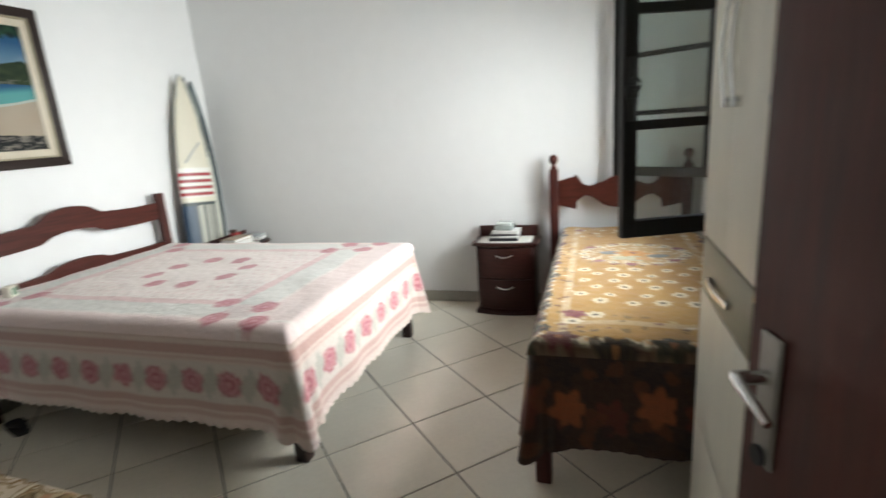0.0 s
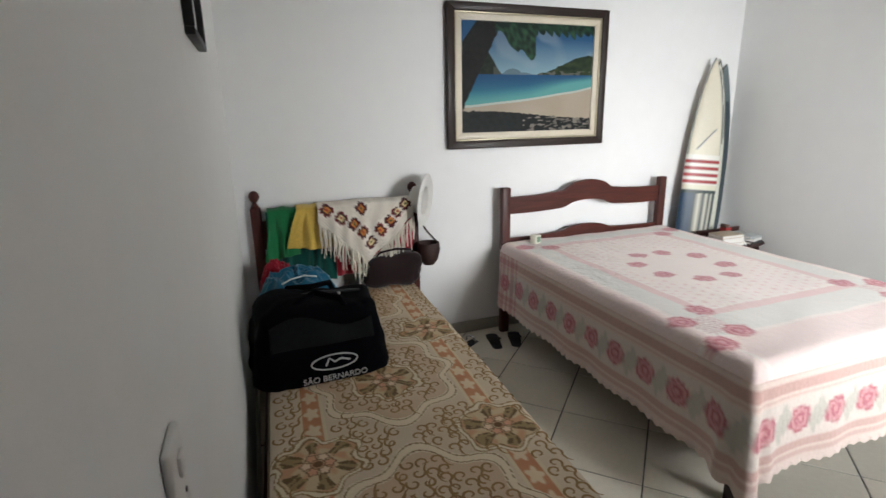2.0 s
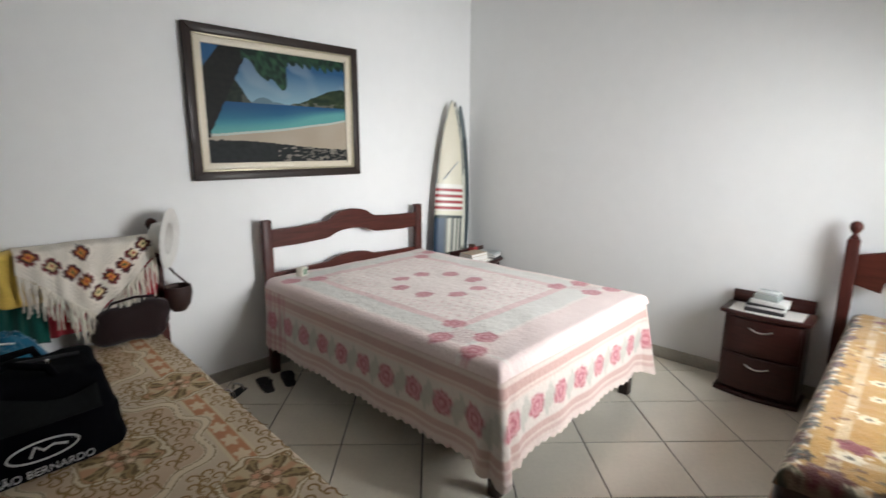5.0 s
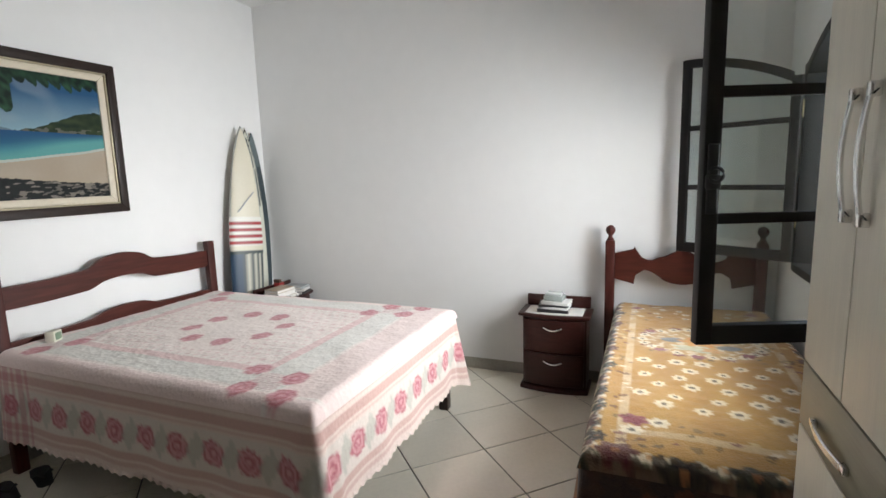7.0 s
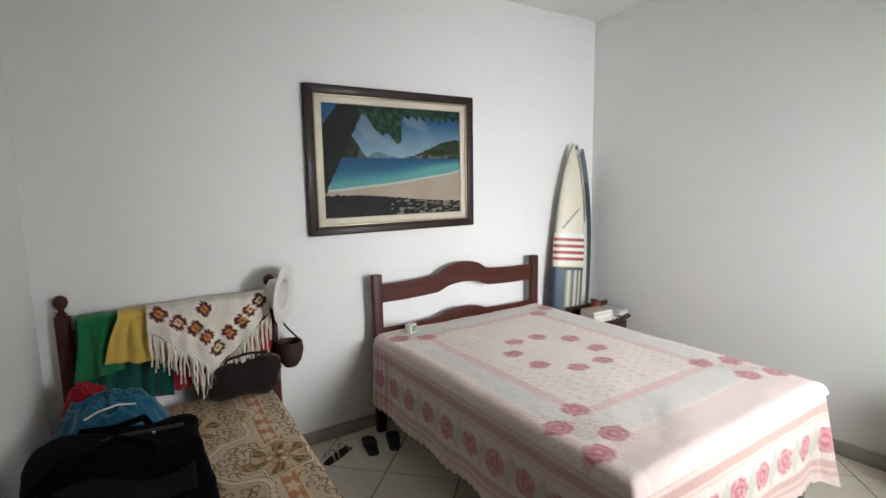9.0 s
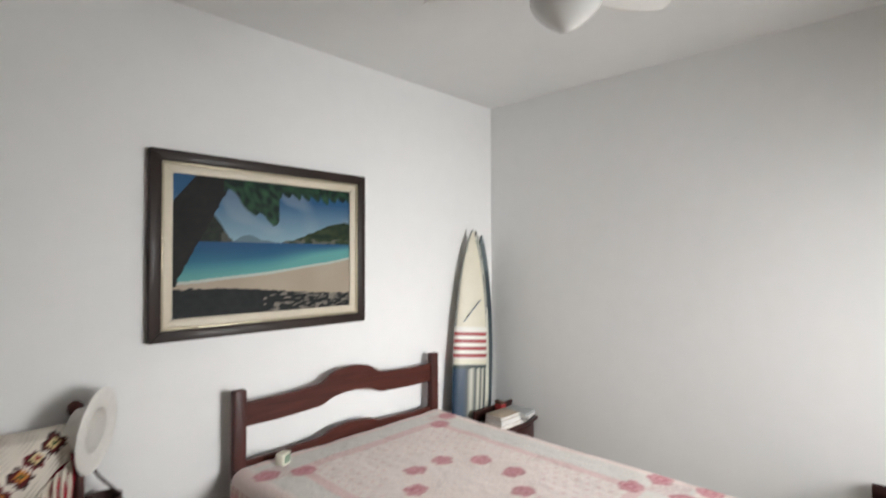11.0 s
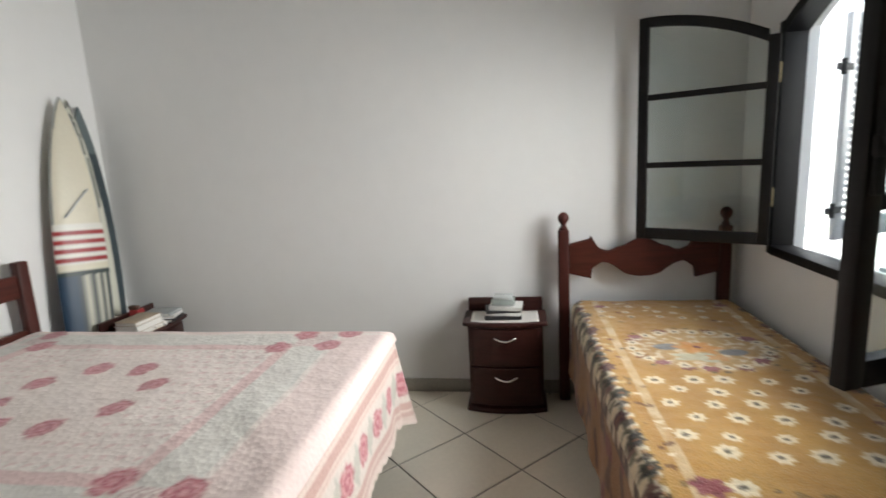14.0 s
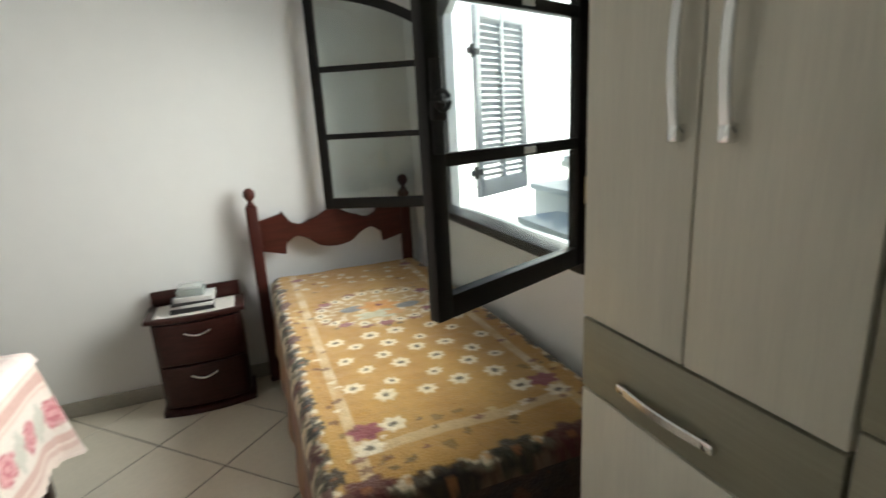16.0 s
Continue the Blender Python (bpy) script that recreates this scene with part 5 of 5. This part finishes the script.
def bar_handle(parent, p0, p1, out=0.024):
    a, c = Vector(p0), Vector(p1)
    d = (c - a)
    along = d.normalized()
    wide = Vector((-along.z, 0, along.x)) * 0.0085
    b = bmesh.new()
    rings = []
    for i in range(25):
        f = i / 24
        y = out * (0.55 + 0.45 * math.sin(math.pi * f)) if 0 < i < 24 else out * 0.3
        o = a + d * f + Vector((0, y, 0))
        th = Vector((0, 0.0028, 0))
        rings.append([b.verts.new(o + wide * p + th * q) for p, q in ((-1, -1), (1, -1), (1, 0.4), (0.75, 1), (-0.75, 1), (-1, 0.4))])
    for r0, r1 in zip(rings, rings[1:]):
        for k in range(6):
            b.faces.new((r0[k], r0[(k + 1) % 6], r1[(k + 1) % 6], r1[k]))
    b.faces.new(rings[0][::-1])
    b.faces.new(rings[-1])
    bmesh.ops.recalc_face_normals(b, faces=b.faces)
    for e in (a, c):
        q = along * 0.012
        box(e.x - abs(q.x) - abs(wide.x), e.x + abs(q.x) + abs(wide.x), 0.0, out * 0.75, e.z - abs(q.z) - abs(wide.z), e.z + abs(q.z) + abs(wide.z), 0.003, bm=b)
    return part("handle", b, CHROME, parent, "chrome bar handle")


x0, x1, x2, x3 = -2.202, -2.440, -2.668, -2.948
for a, c, hx in ((x0, x1, x1 + 0.028), (x1, x2, x1 - 0.052)):
    d_ = part("door", box(c + 0.002, a - 0.002, -0.02, 0.0, 1.05, WH - 0.01, 0.0025), LAMINATE, wd)
    bar_handle(d_, (hx, 0, 1.392), (hx, 0, 1.602))
d_ = part("wide_drawer", box(x2 + 0.002, x0 - 0.002, -0.02, 0.0, 0.90, 1.045, 0.0025), LAMINATE_DARK, wd, "taupe drawer front")
bar_handle(d_, (-2.325, 0, 0.952), (-2.50, 0, 0.952), 0.016)
d_ = part("wide_drawer", box(x2 + 0.002, x0 - 0.002, -0.02, 0.0, 0.49, 0.896, 0.0025), LAMINATE, wd)
d_ = part("wide_drawer", box(x2 + 0.002, x0 - 0.002, -0.02, 0.0, 0.07, 0.486, 0.0025), LAMINATE, wd)
for z0, z1 in ((0.07, 0.40), (0.404, 0.74), (0.744, 1.08), (1.084, 1.42)):
    d_ = part("drawer", box(x3 + 0.002, x2 - 0.004, -0.02, 0.0, z0, z1, 0.0025), LAMINATE_DARK, wd, "taupe drawer front")
    if z0 > 0.7:
        bar_handle(d_, (x2 - 0.07, 0, z1 - 0.03), (x3 + 0.07, 0, z1 - 0.03))
part("door", box(x3 + 0.002, x2 - 0.004, -0.02, 0.0, 1.424, WH - 0.01, 0.0025), LAMINATE, wd)


# ---------------------------------------------------------------- wall things
sw = thing("light_switch", "white plastic light switch with socket on the wall", "switch", pose(XW, -2.555, 1.122))
part("plate", box(0, 0.011, -0.037, 0.037, -0.06, 0.06, 0.005, 3), WHITE_PLASTIC, sw)
part("rocker", box(0.011, 0.016, -0.012, 0.012, 0.012, 0.038, 0.002), WHITE_PLASTIC, sw)
for y_ in (-0.012, 0.012):
    part("socket_hole", lathe([(0, 0), (0.004, 0), (0.004, 0.001), (0, 0.001)], 10, pose(0.0108, y_, -0.02, 0, 90, 0)), RUBBER, sw)

mi = thing("hanging_mirror", "small wall mirror in a thin black frame", "mirror", pose(XW, -1.465, 1.735))
MIRROR = material("mirror_silver", (0.85, 0.86, 0.86), 0.03, 1.0, var=0.0, bump=0, rough_var=0.0)
part("backing", box(0, 0.012, -0.165, 0.165, 0.01, 0.49), RUBBER, mi)
part("glass", box(0.012, 0.016, -0.155, 0.155, 0.02, 0.48), MIRROR, mi, "silvered glass")
for y0, y1, z0, z1 in ((-0.18, 0.18, 0, 0.02), (-0.18, 0.18, 0.48, 0.50), (-0.18, -0.16, 0.02, 0.48), (0.16, 0.18, 0.02, 0.48)):
    part("frame_stick", box(0, 0.026, y0, y1, z0, z1, 0.004), BLACK_WOOD, mi)


# ---------------------------------------------------------------- slippers
SOLE = material("black_foam", (0.012, 0.012, 0.014), 0.7, var=0.2)


def slipper(m, label):
    sl_ = thing("flip_flop", label, "slipper", m, "slippers by the bed")

    def foot(f):
        return 0.036 + 0.014 * math.sin(math.pi * min(1, f * 1.05)) + 0.006 * math.cos(f * 5)
    ring = [(-foot(i / 12) * (1 if 0 < i < 12 else 0.55), 0.26 * i / 12) for i in range(13)] + [(foot(i / 12) * (1 if 0 < i < 12 else 0.55), 0.26 * i / 12) for i in range(12, -1, -1)]
    b = prism(ring, -0.02, 0.0, 0.004)
    bmesh.ops.rotate(b, cent=(0, 0, 0), matrix=Matrix.Rotation(radians(90), 3, "X"), verts=b.verts)
    bmesh.ops.translate(b, vec=(0, 0, 0.0), verts=b.verts)
    part("sole", b, SOLE, sl_)
    b = tube([(-0.042, -0.12, 0.012), (-0.03, -0.16, 0.035), (0, -0.20, 0.028), (0.03, -0.16, 0.035), (0.042, -0.12, 0.012)], 0.007, 8)
    part("strap", b, RUBBER, sl_)
    return sl_


for x, y, r in ((-2.215, -0.10, -14), (-2.05, -0.13, -22)):
    slipper(pose(x, y, 0.001, 0, 0, r), "black rubber flip-flop on the floor by the bed")
sn = thing("sandal", "strappy silver and black sandal on the floor", "sandal", pose(-2.36, -0.16, 0.001, 0, 0, -60))
b = prism([(-0.035, 0), (0.035, 0), (0.042, 0.12), (0.03, 0.22), (0, 0.24), (-0.03, 0.22), (-0.042, 0.12)], -0.018, 0.0, 0.004)
bmesh.ops.rotate(b, cent=(0, 0, 0), matrix=Matrix.Rotation(radians(90), 3, "X"), verts=b.verts)
part("sole", b, SOLE, sn)
for y_ in (-0.06, -0.15, -0.19):
    part("strap", tube([(-0.04, y_, 0.016), (-0.03, y_, 0.045), (0, y_, 0.055), (0.03, y_, 0.045), (0.04, y_, 0.016)], 0.007, 8), CHROME, sn, "silver strap")


# ---------------------------------------------------------------- clothes and bags on the bare mattress
def fabric(name, color, rough=0.9, bump=0.4, var=0.15, scale=180):
    return material(name, color, rough, var=var, scale=9, grain=120, bump=bump, bump_scale=scale, sheen=0.2, spec=0.2)


def hanging(x0, x1, ztop, drop, y=-0.11, seed=0.0, wave=0.012, point=0.0, paint=None, nu=40, nv=44, skew=0.0, back=0.10, flare=0.0):
    """A cloth laid over the headboard: a short back, the fold over the top and the hanging front; point makes a hanging tip."""
    def place(u, v):
        x = x0 + (x1 - x0) * u
        dd = drop + point * (1 - abs(2 * u - 1)) + skew * (u - 0.5) + 0.015 * wob(u * 6, 1, seed)
        total = back + 0.07 + dd
        l = total * v
        zt = ztop + 0.012 * wob(u * 3, 5, seed)
        if l < back:
            yy, zz = -0.03, zt - (back - l)
        elif l < back + 0.07:
            g = (l - back) / 0.07 * math.pi
            yy, zz = -0.03 + (y + 0.03) * (1 - math.cos(g)) / 2, zt + 0.018 * math.sin(g)
        else:
            h_ = l - back - 0.07
            yy = y - 0.02 * step(0, 0.3, h_) + wave * step(0, 0.12, h_) * (math.sin(u * (x1 - x0) * 60 + 4 * wob(u * 3, h_ * 3, seed)) + wob(u * 8, h_ * 5, seed + 1))
            zz = zt - h_
            x += 0.02 * wob(h_ * 4, u * 3, seed + 2) + flare * (u - 0.5) * h_
        return (x, yy, zz)
    return grid(nu, nv, place, paint, thickness=0.004)


GREEN, TEALC, YEL, REDC, PINKC, BROWNC = (fabric("green_cotton", lin(30, 112, 66)), fabric("dark_green_cotton", lin(14, 74, 66)), fabric("yellow_crochet", lin(206, 174, 84), bump=0.8, scale=90),
                                          fabric("crimson_cotton", lin(158, 24, 44)), fabric("coral_cotton", lin(168, 44, 58)), fabric("dark_brown_leather", lin(30, 14, 14), 0.8))
BLUEC, NAVY, BAGGREY = fabric("turquoise_nylon", lin(16, 88, 116), 0.4, 0.2), material("black_nylon", (0.0016, 0.0018, 0.0028), 0.85, var=0.2, bump=0.3, bump_scale=180, spec=0.06), material("charcoal_nylon", (0.008, 0.0088, 0.0088), 0.85, var=0.2, bump=0.3, bump_scale=180, spec=0.08)

solid("crimson_cloth", hanging(-3.14, -2.78, 0.985, 0.36, -0.10, 3.0), REDC, "crimson cloth hanging over the headboard", "cloth")
solid("green_shirt", hanging(-3.65, -3.48, 1.012, 0.27, -0.125, 1.0, 0.016, skew=-0.05, flare=0.25), GREEN, "bright green shirt draped over the headboard", "shirt")
solid("dark_green_cloth", hanging(-3.66, -3.28, 0.99, 0.42, -0.105, 8.0, 0.020), TEALC, "dark green cloth hanging under a green shirt", "cloth")
solid("coral_cloth", hanging(-3.34, -3.02, 0.985, 0.40, -0.098, 18.0, 0.018), PINKC, "coral red cloth hanging from the headboard", "cloth")
solid("yellow_crochet_top", hanging(-3.49, -3.33, 1.018, 0.23, -0.165, 5.0, 0.012, skew=0.03, flare=0.65), YEL, "yellow crocheted top draped over the headboard", "top")

SH0, SH1 = -3.375, -2.80


def granny(u, v):
    """White crochet with dark flowered squares set along its V-shaped edge."""
    x = u * 0.60
    h = (0.26 + 0.26 * (1 - abs(2 * u - 1))) * v - 0.17
    c = mix(lin(224, 216, 204), lin(150, 142, 132), 0.5 * step(0.1, 0.9, math.sin(x * 330) * math.sin(h * 330)))
    for k, (x0, h0) in enumerate(((0.13, 0.07), (0.205, 0.115), (0.26, 0.165), (0.315, 0.24), (0.385, 0.165), (0.455, 0.105), (0.50, 0.055), (0.265, 0.025), (0.05, 0.02), (0.55, 0.02))):
        dx, dy = x - x0, h - h0
        q = (abs(dx) + abs(dy)) / 0.058
        if q > 1.15:
            continue
        ray = math.cos(8 * math.atan2(dy, dx))
        c = lin(226, 218, 206) if q > 0.9 or (ray > 0.3 and q > 0.7) else lin(66, 34, 32) if k % 2 else lin(112, 30, 36)
        if q < 0.62:
            c = lin(92, 28, 30) if k % 2 else lin(58, 40, 34)
        if q < 0.40:
            c = lin(206, 130, 60) if k % 3 else lin(222, 200, 150)
        if q < 0.18:
            c = lin(60, 84, 52) if k % 2 else lin(150, 34, 44)
    return c


CROCHET = material("white_crochet", attribute=True, rough=0.95, var=0.06, grain=150, bump=0.9, bump_scale=140, dist=0.004)
FRINGE = fabric("white_fringe", lin(218, 210, 196))
shawl = thing("crochet_shawl", "white crocheted shawl with coloured squares and a long fringe", "shawl")
part("cloth", hanging(SH0, SH1, 1.030, 0.09, -0.195, 2.0, 0.006, 0.26, granny, 70, 70), CROCHET, shawl)
rf = random.Random(9)
me = None
for i in range(64):
    u = (i + 0.5) / 64
    x = SH0 + (SH1 - SH0) * u
    z0 = 1.025 - 0.085 - 0.26 * (1 - abs(2 * u - 1))
    if me is None:
        me = part("tassel", tube([(0, 0, 0.0), (0.004, -0.006, -0.05), (-0.003, -0.002, -0.11), (0.002, 0, -0.165)], lambda f: 0.0065 - 0.002 * f, 5), FRINGE, shawl)
        ob = me
    else:
        ob = new("tassel", me.data)
        ob.parent = shawl
    ob.matrix_local = pose(x, -0.213 + rf.uniform(-.012, .006), z0, rf.uniform(-6, 3), rf.uniform(-5, 5), rf.uniform(0, 360)) @ Matrix.Diagonal((1, 1, rf.uniform(0.75, 1.15), 1))

# hat on the end post
STRAW = material("white_straw", (0.72, 0.70, 0.66), 0.85, var=0.08, scale=20, grain=180, bump=0.6, bump_scale=160)
hat = thing("white_hat", "white straw hat hung on the bed post", "hat", pose(-2.705, -0.165, 1.02, 84, 0, 236))
prof = [(0.0, 0.10), (0.05, 0.098), (0.078, 0.085), (0.088, 0.05), (0.092, 0.012), (0.11, 0.002), (0.15, -0.004), (0.168, 0.004), (0.168, 0.001), (0.15, -0.008), (0.105, -0.003), (0.086, 0.006), (0.082, 0.05), (0.07, 0.078), (0, 0.092)]
part("crown_and_brim", lathe(prof, 40), STRAW, hat)
part("band", lathe([(0.0905, 0.03), (0.0945, 0.03), (0.0955, 0.012), (0.0915, 0.012)], 36), CLOTHW, hat, "off-white hat band")

# brown handbag below the shawl, and a woven basket on the post
def pillow(w, d, h, seed, n=30, sag=0.1):
    """A soft closed bag shape standing on z = 0."""
    def place(u, v):
        a, b = 2 * math.pi * u, math.pi * (v - 0.5)
        ca, sa, cb, sb_ = math.cos(a), math.sin(a), math.cos(b), math.sin(b)
        f = lambda q, e: math.copysign(abs(q) ** e, q)
        x, y, z_ = w * f(ca, 0.5) * f(cb, 0.45), d * f(sa, 0.5) * f(cb, 0.45), h * f(sb_, 0.55)
        k = 1 + sag * wob(x * 7 + seed, y * 7, z_ * 7 + seed) + 0.35 * sag * wob(x * 22, y * 22 + seed, z_ * 22)
        return (x * k, y * k, max(0.0, z_ * (1 + sag * wob(x * 6, y * 6, seed)) + h))
    b = grid(n * 2, n, place)
    bmesh.ops.remove_doubles(b, verts=b.verts, dist=0.0008)
    return b


hbag = thing("brown_handbag", "dark brown leather handbag leaning on the headboard", "handbag", pose(-2.93, -0.20, MZ1 + 0.002, 0, 0, 2))
part("body", pillow(0.19, 0.07, 0.10, 3.0, sag=0.26), BROWNC, hbag)
part("strap", tube([(-0.13, 0, 0.18), (-0.1, -0.03, 0.225), (0, -0.04, 0.24), (0.1, -0.03, 0.225), (0.13, 0, 0.18)], 0.007, 8), BROWNC, hbag)
BASKET = material("woven_brown", lin(52, 30, 24), 0.6, var=0.4, scale=30, grain=120, bump=0.9, bump_scale=110)
bsk = thing("woven_bag", "small dark brown woven bag hung on the bed post", "bag", pose(-2.685, -0.14, 0.59))
part("body", lathe([(0.0, 0.0), (0.035, 0.004), (0.06, 0.04), (0.075, 0.1), (0.07, 0.15), (0.065, 0.15), (0.06, 0.1), (0, 0.02)], 24), BASKET, bsk)
part("strap", tube([(-0.065, 0, 0.145), (-0.075, 0.03, 0.24), (-0.06, 0.05, 0.33), (-0.03, 0.04, 0.27), (0.0, 0.03, 0.22), (0.06, 0, 0.145)], 0.006, 8), BASKET, bsk)

# heaps of clothes behind the holdall
def heap(w, d, h, seed):
    """A crumpled heap of cloth that lies on z = 0, with sharp folds."""
    def place(u, v):
        a, r = 2 * math.pi * u, 1 - v
        x, y = r * math.cos(a), r * math.sin(a)
        edge = 1 + 0.16 * wob(2 * math.cos(a) + seed, 2 * math.sin(a), seed)
        fold = sum(k * (1 - 2.4 * abs(wob(x * f + seed, y * f * 0.8, seed + f))) for f, k in ((1.8, 0.40), (4.2, 0.36), (9.0, 0.22)))
        dome = (1 - r ** 3) ** 0.6
        swing = 0.05 * wob(x * 5, y * 5, seed + 7)
        return ((x + swing) * w * edge, (y - swing) * d * edge, max(0.0, h * dome * (0.80 + 0.20 * fold)) if v > 0 else 0.0)
    b = grid(90, 40, place)
    bmesh.ops.remove_doubles(b, verts=b.verts, dist=0.0006)
    bmesh.ops.recalc_face_normals(b, faces=b.faces)
    return b


tb = thing("turquoise_bag", "crumpled turquoise nylon bag behind the black holdall", "bag", pose(-3.545, -0.55, MZ1 + 0.001, 0, 0, 8))
part("body", heap(0.24, 0.20, 0.30, 11.0), BLUEC, tb)
# thin pale strip modelled for the glints on the nylon
part("strap", tube([(-0.10, -0.10, 0.235), (-0.05, -0.11, 0.26), (0.02, -0.10, 0.265), (0.08, -0.10, 0.25)], 0.004, 6), WHITE_PLASTIC, tb, "thin pale strip standing for glints on the nylon")
solid("red_scarf", heap(0.11, 0.08, 0.29, 41.0), REDC, "crumpled red scarf beside the headboard post", "scarf", pose(-3.63, -0.33, MZ1 + 0.001))

# black holdall
hold = thing("black_holdall", "black nylon holdall with a white print standing on the mattress", "holdall", pose(-3.515, -1.06, MZ1 + 0.001, 0, 0, 3))


def bag_place(u, v):
    a = 2 * math.pi * u
    ca, sa = math.cos(a), math.sin(a)
    f = lambda q, e: math.copysign(abs(q) ** e, q)
    top = 0.0 if v < 0.75 else (v - 0.75) / 0.25
    z_ = 0.25 * min(v / 0.75, 1.0) + 0.055 * math.sin(top * math.pi / 2)
    tap = 1 - 0.10 * min(v / 0.75, 1) - (1 - math.sqrt(max(0, 1 - top ** 2))) * 0.9
    w, d = 0.28 * (1 - 0.05 * v) * (tap if top == 0 else max(tap, 0.02)), 0.21 * (1 - 0.2 * min(v / .75, 1)) * max(tap, 0.01)
    x, y = w * f(ca, 0.35), d * f(sa, 0.35)
    n_ = wob(x * 9, y * 9, z_ * 9) * 0.018 + wob(x * 24, y * 24, z_ * 24) * 0.006
    return (x + n_ * ca, y + n_ * sa, max(0.0, z_ + 0.5 * n_ * (v > 0.3) - 0.02 * top * math.sin(x * 12)))


b = grid(80, 44, bag_place)
bmesh.ops.remove_doubles(b, verts=b.verts, dist=0.0006)
part("body", b, NAVY, hold)
part("pocket_flap", grid(30, 10, lambda u, v: (-0.20 + 0.40 * u, -0.215 + 0.035 * v + 0.004 * math.sin(9 * u), 0.165 + 0.085 * v + 0.03 * math.sin(u * 6.0) * v), thickness=0.006), BAGGREY, hold, "charcoal pocket flap")
for y_ in (-0.07, 0.07):
    part("handle", tube([(-0.12, y_ * 2.0, 0.24), (-0.09, y_ * 1.6, 0.31), (0.0, y_ * 0.6, 0.325), (0.09, y_ * 1.6, 0.31), (0.12, y_ * 2.0, 0.24)], 0.013, 8), NAVY, hold)
part("zip", tube([(-0.2, 0, 0.295), (0, 0.0, 0.312), (0.2, 0, 0.295)], 0.006, 6), RUBBER, hold)
part("zip_pull", box(0.10, 0.112, -0.02, -0.012, 0.27, 0.305, 0.003), CHROME, hold, "small steel zip pull")
PRINT = material("white_print", (0.48, 0.48, 0.46), 0.6, var=0.06)
b = bmesh.new()
ov = [(0.090 * math.cos(2 * math.pi * i / 40), 0.031 * math.sin(2 * math.pi * i / 40)) for i in range(41)]
tube([(x + 0.03, -0.232, z_ + 0.095) for x, z_ in ov], 0.0032, 5, bm=b)
tube([(-0.035 + 0.03, -0.232, 0.082), (-0.02 + 0.03, -0.232, 0.112), (0.03, -0.232, 0.094), (0.025 + 0.03, -0.232, 0.104), (0.06 + 0.03, -0.232, 0.092)], 0.004, 5, bm=b)
part("oval_print", b, PRINT, hold, "white oval print")
font = bpy.data.curves.new("print_text", "FONT")
font.body, font.size, font.extrude, font.align_x = "SÃO BERNARDO", 0.034, 0.001, "CENTER"
tmp = bpy.data.objects.new("tmp_text", font)
me_t = bpy.data.meshes.new_from_object(tmp)
bpy.data.objects.remove(tmp)
me_t.materials.append(PRINT)
tx = new("lettering", me_t)
tx.parent = hold
tx.matrix_local = pose(0.03, -0.236, 0.02, 90, 0, 0)


# ---------------------------------------------------------------- floor tiles
PITCH, JOINT = 0.424, 0.0065
U0, V0 = -2.0, 1.30
cos45 = math.sqrt(0.5)


def clip(poly, axis, limit, keep_greater):
    out = []
    for i, p in enumerate(poly):
        q = poly[(i + 1) % len(poly)]
        ip, iq = (p[axis] >= limit) == keep_greater, (q[axis] >= limit) == keep_greater
        if ip:
            out.append(p)
        if ip != iq:
            f = (limit - p[axis]) / (q[axis] - p[axis])
            out.append((p[0] + (q[0] - p[0]) * f, p[1] + (q[1] - p[1]) * f))
    return out


def tile_mesh(poly, cx, cy):
    b = bmesh.new()
    inner = []
    lo_ = [b.verts.new((x - cx, y - cy, -0.004)) for x, y in poly]
    mid = [b.verts.new((x - cx, y - cy, -0.0012)) for x, y in poly]
    mx, my = sum(p[0] for p in poly) / len(poly), sum(p[1] for p in poly) / len(poly)
    for x, y in poly:
        d = Vector((mx - x, my - y))
        k = min(0.0025 / max(d.length, 1e-6), 0.5)
        inner.append(b.verts.new((x + d.x * k - cx, y + d.y * k - cy, 0.0)))
    n_ = len(poly)
    for i in range(n_):
        j = (i + 1) % n_
        b.faces.new((lo_[i], lo_[j], mid[j], mid[i]))
        b.faces.new((mid[i], mid[j], inner[j], inner[i]))
    b.faces.new(inner)
    bmesh.ops.recalc_face_normals(b, faces=b.faces)
    return b


full = None
for i in range(-14, 16):
    for j in range(-14, 16):
        u, v = U0 + PITCH * i, V0 + PITCH * j
        h_ = PITCH / 2 - JOINT / 2
        cu, cv = u + PITCH / 2, v + PITCH / 2
        corners = [(cu - h_, cv - h_), (cu + h_, cv - h_), (cu + h_, cv + h_), (cu - h_, cv + h_)]
        poly = [((a + c) * cos45, (a - c) * cos45) for a, c in corners]
        cx, cy = (cu + cv) * cos45, (cu - cv) * cos45
        cut = poly
        for axis, lim, g in ((0, XW, True), (0, 0.0, False), (1, YS, True), (1, 0.0, False)):
            if cut:
                cut = clip(cut, axis, lim, g)
        if len(cut) < 3:
            continue
        area = abs(sum(cut[k][0] * cut[(k + 1) % len(cut)][1] - cut[(k + 1) % len(cut)][0] * cut[k][1] for k in range(len(cut)))) / 2
        if area < 0.0015:
            continue
        if area > (2 * h_) ** 2 * 0.999:
            if full is None:
                full = part("tile", tile_mesh(poly, cx, cy), TILE, floor).data
                ob = floor.children[-1]
            else:
                ob = new("tile", full)
                ob.parent = floor
        else:
            ob = part("tile", tile_mesh(cut, cx, cy), TILE, floor)
        ob.location = (cx, cy, 0)
